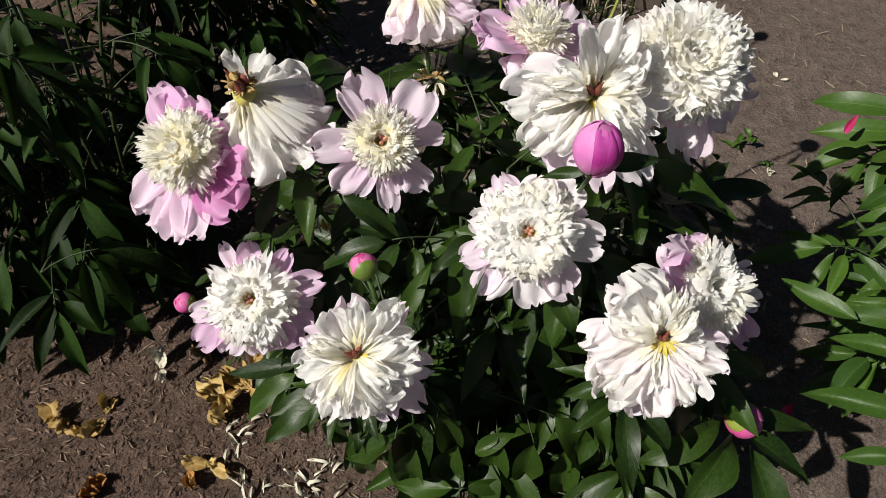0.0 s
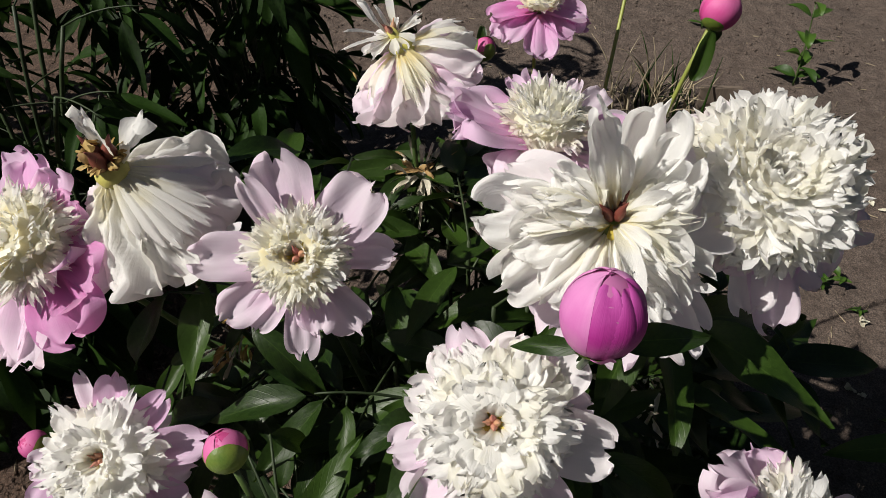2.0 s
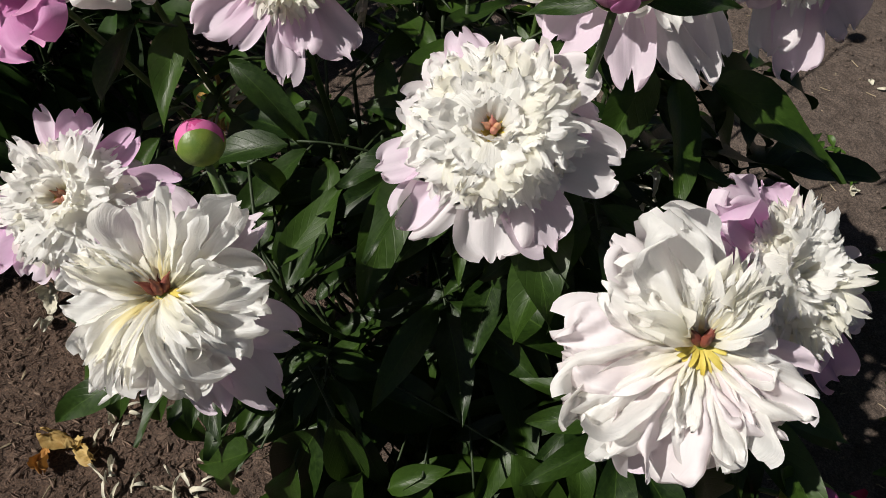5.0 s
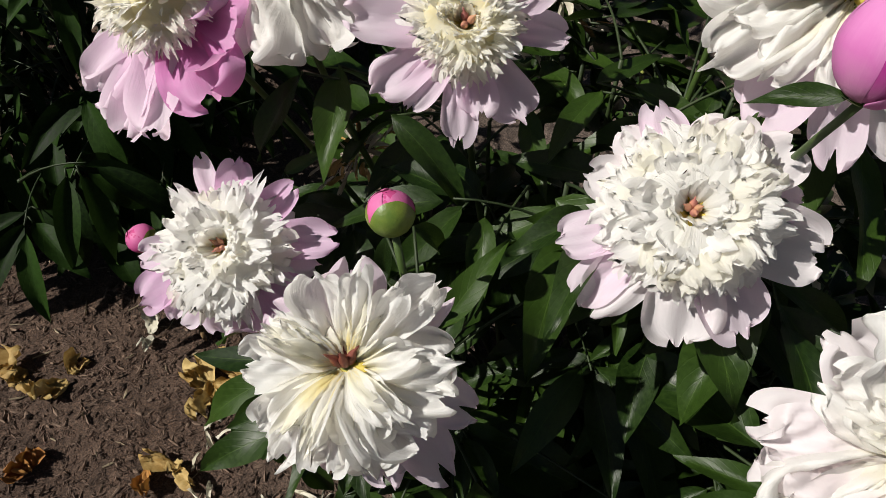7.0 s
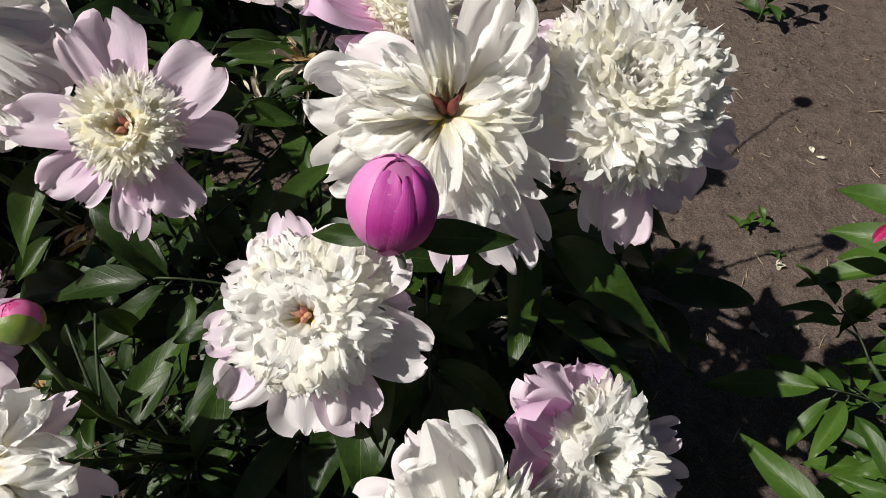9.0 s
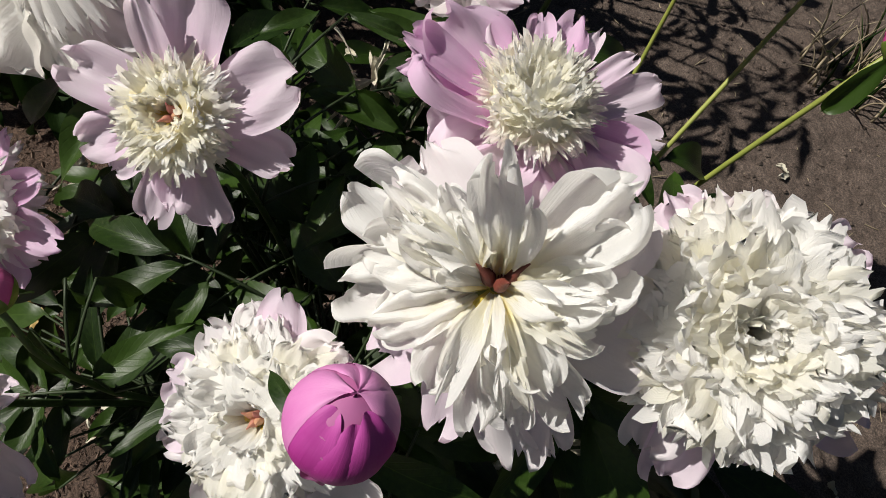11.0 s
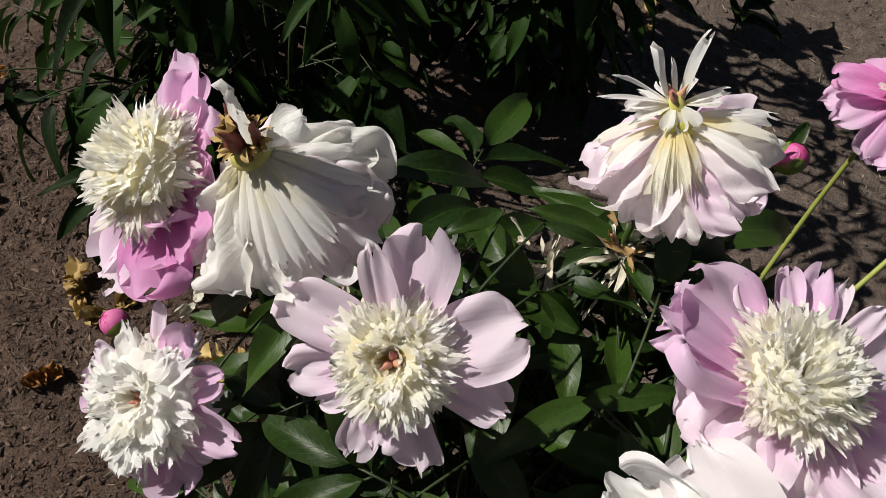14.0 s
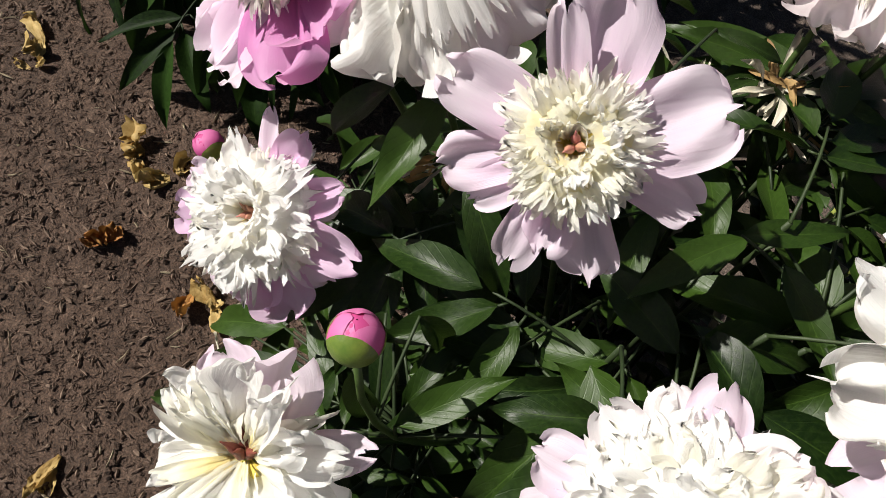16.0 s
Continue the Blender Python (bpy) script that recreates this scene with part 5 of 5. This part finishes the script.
for at, ln, w in (((0.640, 0.913, 0.470), 0.030, 0.011), ((0.560, 0.584, 0.16), 0.024, 0.016)):
    add_petal("petal", Bloom(at, (-0.4, -0.5, 0.7)), right_bush, CRIMSON, 250, 0.0, 0.002, "crimson petal", length=ln, width=w, rise=-10, bend=-20, cup=0.5, ruffle=0.2, tip=0.3, nu=6, nv=8)


def weed(base, height, count, size, seedling, label, mat):
    """A small upright weed: a thin stem with single leaves."""
    rng = random.Random(seedling)
    ob = thing("weed", base, label, "weed", "weeds on the bare soil")
    top = np.array(base) + np.array((rng.uniform(-0.05, 0.05), rng.uniform(-0.05, 0.05), height))
    pts = bent(base, top, 0.4, 8)
    part("stem", *tube(pts, np.linspace(0.0028, 0.0014, 8), 5), STEM, ob)
    for k in range(count):
        p = pts[min(7, 1 + int(7 * k / count))]
        a = k * 2.4 + rng.uniform(-0.4, 0.4)
        leaf(ob, p, p + np.array((math.cos(a), math.sin(a), rng.uniform(-0.1, 0.5))) * size * rng.uniform(0.7, 1.2), mat, (0, 0, 1), 0.42, None, 0, rng)
    return ob


weed((0.82, 2.05, 0), 0.22, 11, 0.075, 301, "leafy green weed standing on bare soil", LEAF_BRIGHT)
weed((0.70, 1.31, 0), 0.03, 8, 0.032, 302, "tiny bright green weed on bare soil", LEAF_BRIGHT)
weed((-0.19, 2.02, 0), 0.25, 14, 0.09, 303, "dark leafy weed at the back of the bed", LEAF_SHADED)
weed((0.77, 1.25, 0), 0.015, 6, 0.016, 304, "sparse dry weed seedling on bare soil", LEAF_BRIGHT)
weed((0.62, 2.35, 0), 0.10, 8, 0.05, 305, "low green weed on bare soil", LEAF_BRIGHT)


def grass_clump():
    """A withered clump of grass, half grey-green, half straw."""
    rng = random.Random(41)
    ob = thing("grass_clump", (0.44, 1.90, 0), "withered clump of grey-green and straw-coloured grass", "grass")
    for k in range(70):
        a, r = rng.uniform(0, 6.3), rng.uniform(0, 0.10)
        p = np.array((0.44 + r * math.cos(a) * 1.3, 1.90 + r * math.sin(a), 0))
        h = rng.uniform(0.05, 0.17)
        b = p + np.array((rng.uniform(-0.08, 0.08), rng.uniform(-0.08, 0.08), h))
        pts = bent(p, b, 0.5, 7, (0, 0, 1))
        v, f = tube(pts, np.linspace(rng.uniform(0.002, 0.0045), 0.0006, 7), 4)
        part("blade", v, f, rng.choice([STRAW, STRAW, LEAF_SHADED]), ob)


grass_clump()


def stake():
    """A flat weathered wooden stake driven in beside the grass."""
    x, y = 0.585, 1.88
    ob = thing("wooden_stake", (x, y, 0), "short flat weathered board stuck in the soil", "stake")
    bm = bmesh.new()
    bmesh.ops.create_cube(bm, size=1.0)
    bmesh.ops.scale(bm, vec=(0.100, 0.014, 0.12), verts=bm.verts)
    bmesh.ops.bevel(bm, geom=bm.edges[:], offset=0.002, segments=2, affect="EDGES")
    for v in bm.verts:
        v.co.z += 0.03
        v.co.x += 0.02 * v.co.z
    me = bpy.data.meshes.new("shaft")
    bm.to_mesh(me)
    bm.free()
    me.materials.append(STAKE)
    under(new("shaft", me), ob)


stake()


# ---------------------------------------------------------------- withered blooms and fallen petals
def withered(at, size, count, mats, seedling, label, droop=0.6):
    """A shrivelled bloom: a knot of crumpled strips."""
    rng = random.Random(seedling)
    ob = thing("withered_bloom", at, label, "withered bloom", "withered blooms")
    b = Bloom(at, (rng.uniform(-0.4, 0.4), rng.uniform(-0.4, 0.4), 1))
    for k in range(int(count * 1.6)):
        add_petal("dry_petal", b, ob, rng.choice(mats), rng.uniform(0, 360), rng.uniform(0, size * 0.4), rng.uniform(-0.3, 0.9) * size, rng=rng, length=size * rng.uniform(0.4, 1.1), width=size * rng.uniform(0.07, 0.20),
                  rise=rng.uniform(-30, 60), bend=rng.uniform(-150, 60) * droop, cup=0.5, ruffle=0.4, ragged=0.1, tip=0.3, crumple=0.08, twist=rng.uniform(-2, 2), nu=4, nv=8)
    return ob


withered((-0.165, 0.735, 0.485), 0.034, 28, [DRY_WHITE, DRY_WHITE, DRY_YELLOW], 51, "withered cream bloom caught among the leaves")
withered((-0.001, 0.908, 0.562), 0.036, 34, [DRY_WHITE, DRY_WHITE, DRY_WHITE, DRY], 52, "withered white bloom among green leaves")
withered((0.025, 0.655, 0.366), 0.020, 18, [DRY_WHITE, DRY_YELLOW], 53, "withered cream bloom deep in the leaves")
withered((0.248, 0.700, 0.470), 0.034, 14, [WILTED, DRY_WHITE], 54, "grey shrivelled petals hanging in the shade", 1.0)
withered((0.205, 0.64, 0.42), 0.024, 9, [WILTED, DRY_WHITE], 55, "grey shrivelled petals in the shade")
withered((-0.045, 0.862, 0.545), 0.034, 26, [DRY_WHITE], 56, "withered white petals on the leaves")


def fallen(x, y, size, mat, seedling, label, count=2, lift=0.004):
    """Fallen petals on the soil, dried and curled."""
    rng = random.Random(seedling)
    ob = thing("fallen_petal", (x, y, 0), label, "fallen petal", "fallen petals")
    b = Bloom((x, y, ground_height(x, y) + lift), (0, 0, 1))
    for k in range(count):
        add_petal("petal", b, ob, mat, rng.uniform(0, 360), 0.0, rng.uniform(-0.4, 0.4) * size, rng=rng, length=size * rng.uniform(0.6, 1.1), width=size * rng.uniform(0.3, 0.65), rise=rng.uniform(0, 30),
                  bend=rng.uniform(-40, 70), cup=0.5, ruffle=0.35, ragged=0.2, tip=0.35, crumple=0.12, twist=rng.uniform(-1.2, 1.2), nu=10, nv=12)


for k, (x, y, s, m, n, lab) in enumerate((
        (-0.710, 0.625, 0.05, DRY_YELLOW, 3, "dried yellow petals fallen on dark mulch"), (-0.420, 0.553, 0.04, DRY_YELLOW, 3, "dried pale yellow petal fallen on dark mulch"),
        (-0.445, 0.530, 0.04, DRY_ORANGE, 1, "thin dried orange petal on mulch"), (-0.547, 0.747, 0.04, DRY_WHITE, 2, "dried pale petals beside the plant"),
        (-0.412, 0.668, 0.055, DRY_YELLOW, 6, "heap of dried yellow petals under the leaves"), (-0.366, 0.692, 0.055, DRY_YELLOW, 6, "heap of dried yellow-brown petals under the leaves"),
        (-0.47, 0.775, 0.035, DRY, 3, "dried brown petals in the shade"), (-0.608, 0.503, 0.04, DRY_ORANGE, 3, "dried orange petals on dark mulch"), (-0.393, 0.281, 0.045, DRY_YELLOW, 2, "dried yellow petal on mulch"),
        (-0.997, 0.657, 0.055, DRY_YELLOW, 2, "long dried yellow petals beside the bush"), (-0.967, 0.606, 0.035, DRY_YELLOW, 2, "dried yellow petals beside a twig"), (-1.20, 0.78, 0.055, DRY_ORANGE, 4, "heap of dried orange petals"),
        (-0.625, 0.641, 0.045, DRY_YELLOW, 3, "dried yellow petals at the foot of the plant"), (-0.352, 1.902, 0.05, DRY_YELLOW, 2, "dried yellow petals at the back of the bed"),
        (0.707, 1.066, 0.016, DRY_WHITE, 2, "small white dried petal on bare soil"), (0.775, 1.09, 0.02, DRY_WHITE, 1, "small white dried petal on bare soil"), (0.76, 1.22, 0.02, DRY_WHITE, 2, "small white dried petal on bare soil"),
        (0.887, 1.56, 0.018, DRY_WHITE, 2, "small white dried petal on bare soil"), (0.60, 1.15, 0.02, WILTED, 2, "grey dried petal in the shade"), (-0.10, 1.55, 0.03, DRY, 2, "brown dried petals in the shade"),
        (-0.45, 1.40, 0.03, DRY, 2, "brown dried petals in the shade"), (0.424, 1.576, 0.022, DRY_WHITE, 2, "small white dried petal on bare soil"))):
    fallen(x, y, s * 1.2, m, 400 + k, lab, n)


def dried_strips(x, y, spread, count, mat, seedling, label):
    """A scatter of thin dried petal strips on the soil."""
    rng = random.Random(seedling)
    ob = thing("petal_litter", (x, y, 0), label, "petal litter")
    for k in range(count):
        a, r = rng.uniform(0, 6.3), spread * math.sqrt(rng.random())
        px, py = x + r * math.cos(a), y + r * math.sin(a)
        b = Bloom((px, py, ground_height(px, py) + 0.003), (0, 0, 1))
        add_petal("petal_strip", b, ob, mat, rng.uniform(0, 360), 0, 0, rng=rng, length=rng.uniform(0.02, 0.05), width=rng.uniform(0.004, 0.009), rise=rng.uniform(30, 80), bend=rng.uniform(-200, -90), cup=0.5, ruffle=0.6,
                  tip=0.3, crumple=0.1, twist=rng.uniform(-2.5, 2.5), nu=4, nv=12, late=1.0)


dried_strips(-0.223, 0.515, 0.05, 22, DRY_WHITE, 61, "curled white dried petal strips on mulch")
dried_strips(-0.38, 0.615, 0.04, 12, DRY_WHITE, 62, "curled pale dried petal strips under the leaves")
dried_strips(-0.325, 0.505, 0.03, 9, DRY_WHITE, 64, "curled white dried petal strips on mulch")
dried_strips(0.32, 0.55, 0.12, 14, DRY_WHITE, 63, "pale dried petal strips under the blooms")


def scatter(name, label, category, count, area, seedling, mat, make):
    """Countless small pieces on the soil in one mesh."""
    rng = random.Random(seedling)
    verts, faces = [], []
    while count:
        x, y = rng.uniform(*area[:2]), rng.uniform(*area[2:])
        v, f = make(rng, x, y, ground_height(x, y))
        faces += [tuple(i + len(verts) for i in face) for face in f]
        verts += v
        count -= 1
    ob = new(name, mesh_of(name, verts, faces, mat))
    ob.data.polygons.foreach_set("use_smooth", [False] * len(ob.data.polygons))
    return tagged(ob, label, category, kind="stuff")


def chip(rng, x, y, z, longest=0.012, thin=0.0008):
    """A splinter of bark or straw lying on the soil."""
    a, tilt, ln = rng.uniform(0, math.pi), rng.uniform(-0.35, 0.35), longest * rng.uniform(0.25, 1) ** 1.5
    w, h = thin * rng.uniform(0.4, 1.3), thin * rng.uniform(0.25, 0.7)
    c, s, dz = math.cos(a) * ln / 2, math.sin(a) * ln / 2, math.sin(tilt) * ln / 2
    nx, ny = -math.sin(a) * w, math.cos(a) * w
    out = []
    for k, g in ((-1, 0.6), (0.1, 1.0), (1, 0.35)):
        px, py, pz = x + k * c + rng.uniform(-0.001, 0.001), y + k * s + rng.uniform(-0.001, 0.001), z + 0.001 + abs(dz) + k * dz
        out += [(px - nx * g, py - ny * g, pz), (px + nx * g, py + ny * g, pz), (px, py, pz + h * 2)]
    return out, [(0, 1, 4, 3), (1, 2, 5, 4), (2, 0, 3, 5), (3, 4, 7, 6), (4, 5, 8, 7), (5, 3, 6, 8)]


def clod(rng, x, y, z):
    """A crumb of earth."""
    r = 0.0012 + 0.0060 * rng.random() ** 4
    base = ((0, 0, 1), (0.9, 0, 0.3), (0.28, 0.85, 0.3), (-0.72, 0.52, 0.3), (-0.72, -0.52, 0.3), (0.28, -0.85, 0.3), (0, 0, -0.6))
    out = [(x + r * p[0] * rng.uniform(0.7, 1.3), y + r * p[1] * rng.uniform(0.7, 1.3), z + r * 0.2 + r * p[2] * rng.uniform(0.5, 1.0)) for p in base]
    return out, [(0, 1, 2), (0, 2, 3), (0, 3, 4), (0, 4, 5), (0, 5, 1), (6, 2, 1), (6, 3, 2), (6, 4, 3), (6, 5, 4), (6, 1, 5)]


scatter("bark_mulch", "dark brown bark splinters strewn over the soil", "mulch", 26000, (-1.3, 0.1, 0.2, 1.1), 71, CHIP, chip)
scatter("straw_bits", "pale straw bits strewn over the soil", "straw", 800, (-1.4, 1.2, 0.2, 2.4), 72, STRAW, lambda g, x, y, z: chip(g, x, y, z, 0.035, 0.0014))
scatter("soil_crumbs", "crumbs of dry brown earth", "soil crumbs", 14000, (-1.3, 1.4, 0.3, 2.6), 73, SOIL, clod)
scatter("bark_flakes", "flat brown bark flakes lying in the mulch", "mulch", 4200, (-1.3, 0.0, 0.1, 1.2), 74, FLAKE, lambda g, x, y, z: chip(g, x, y, z, 0.017, 0.0022))
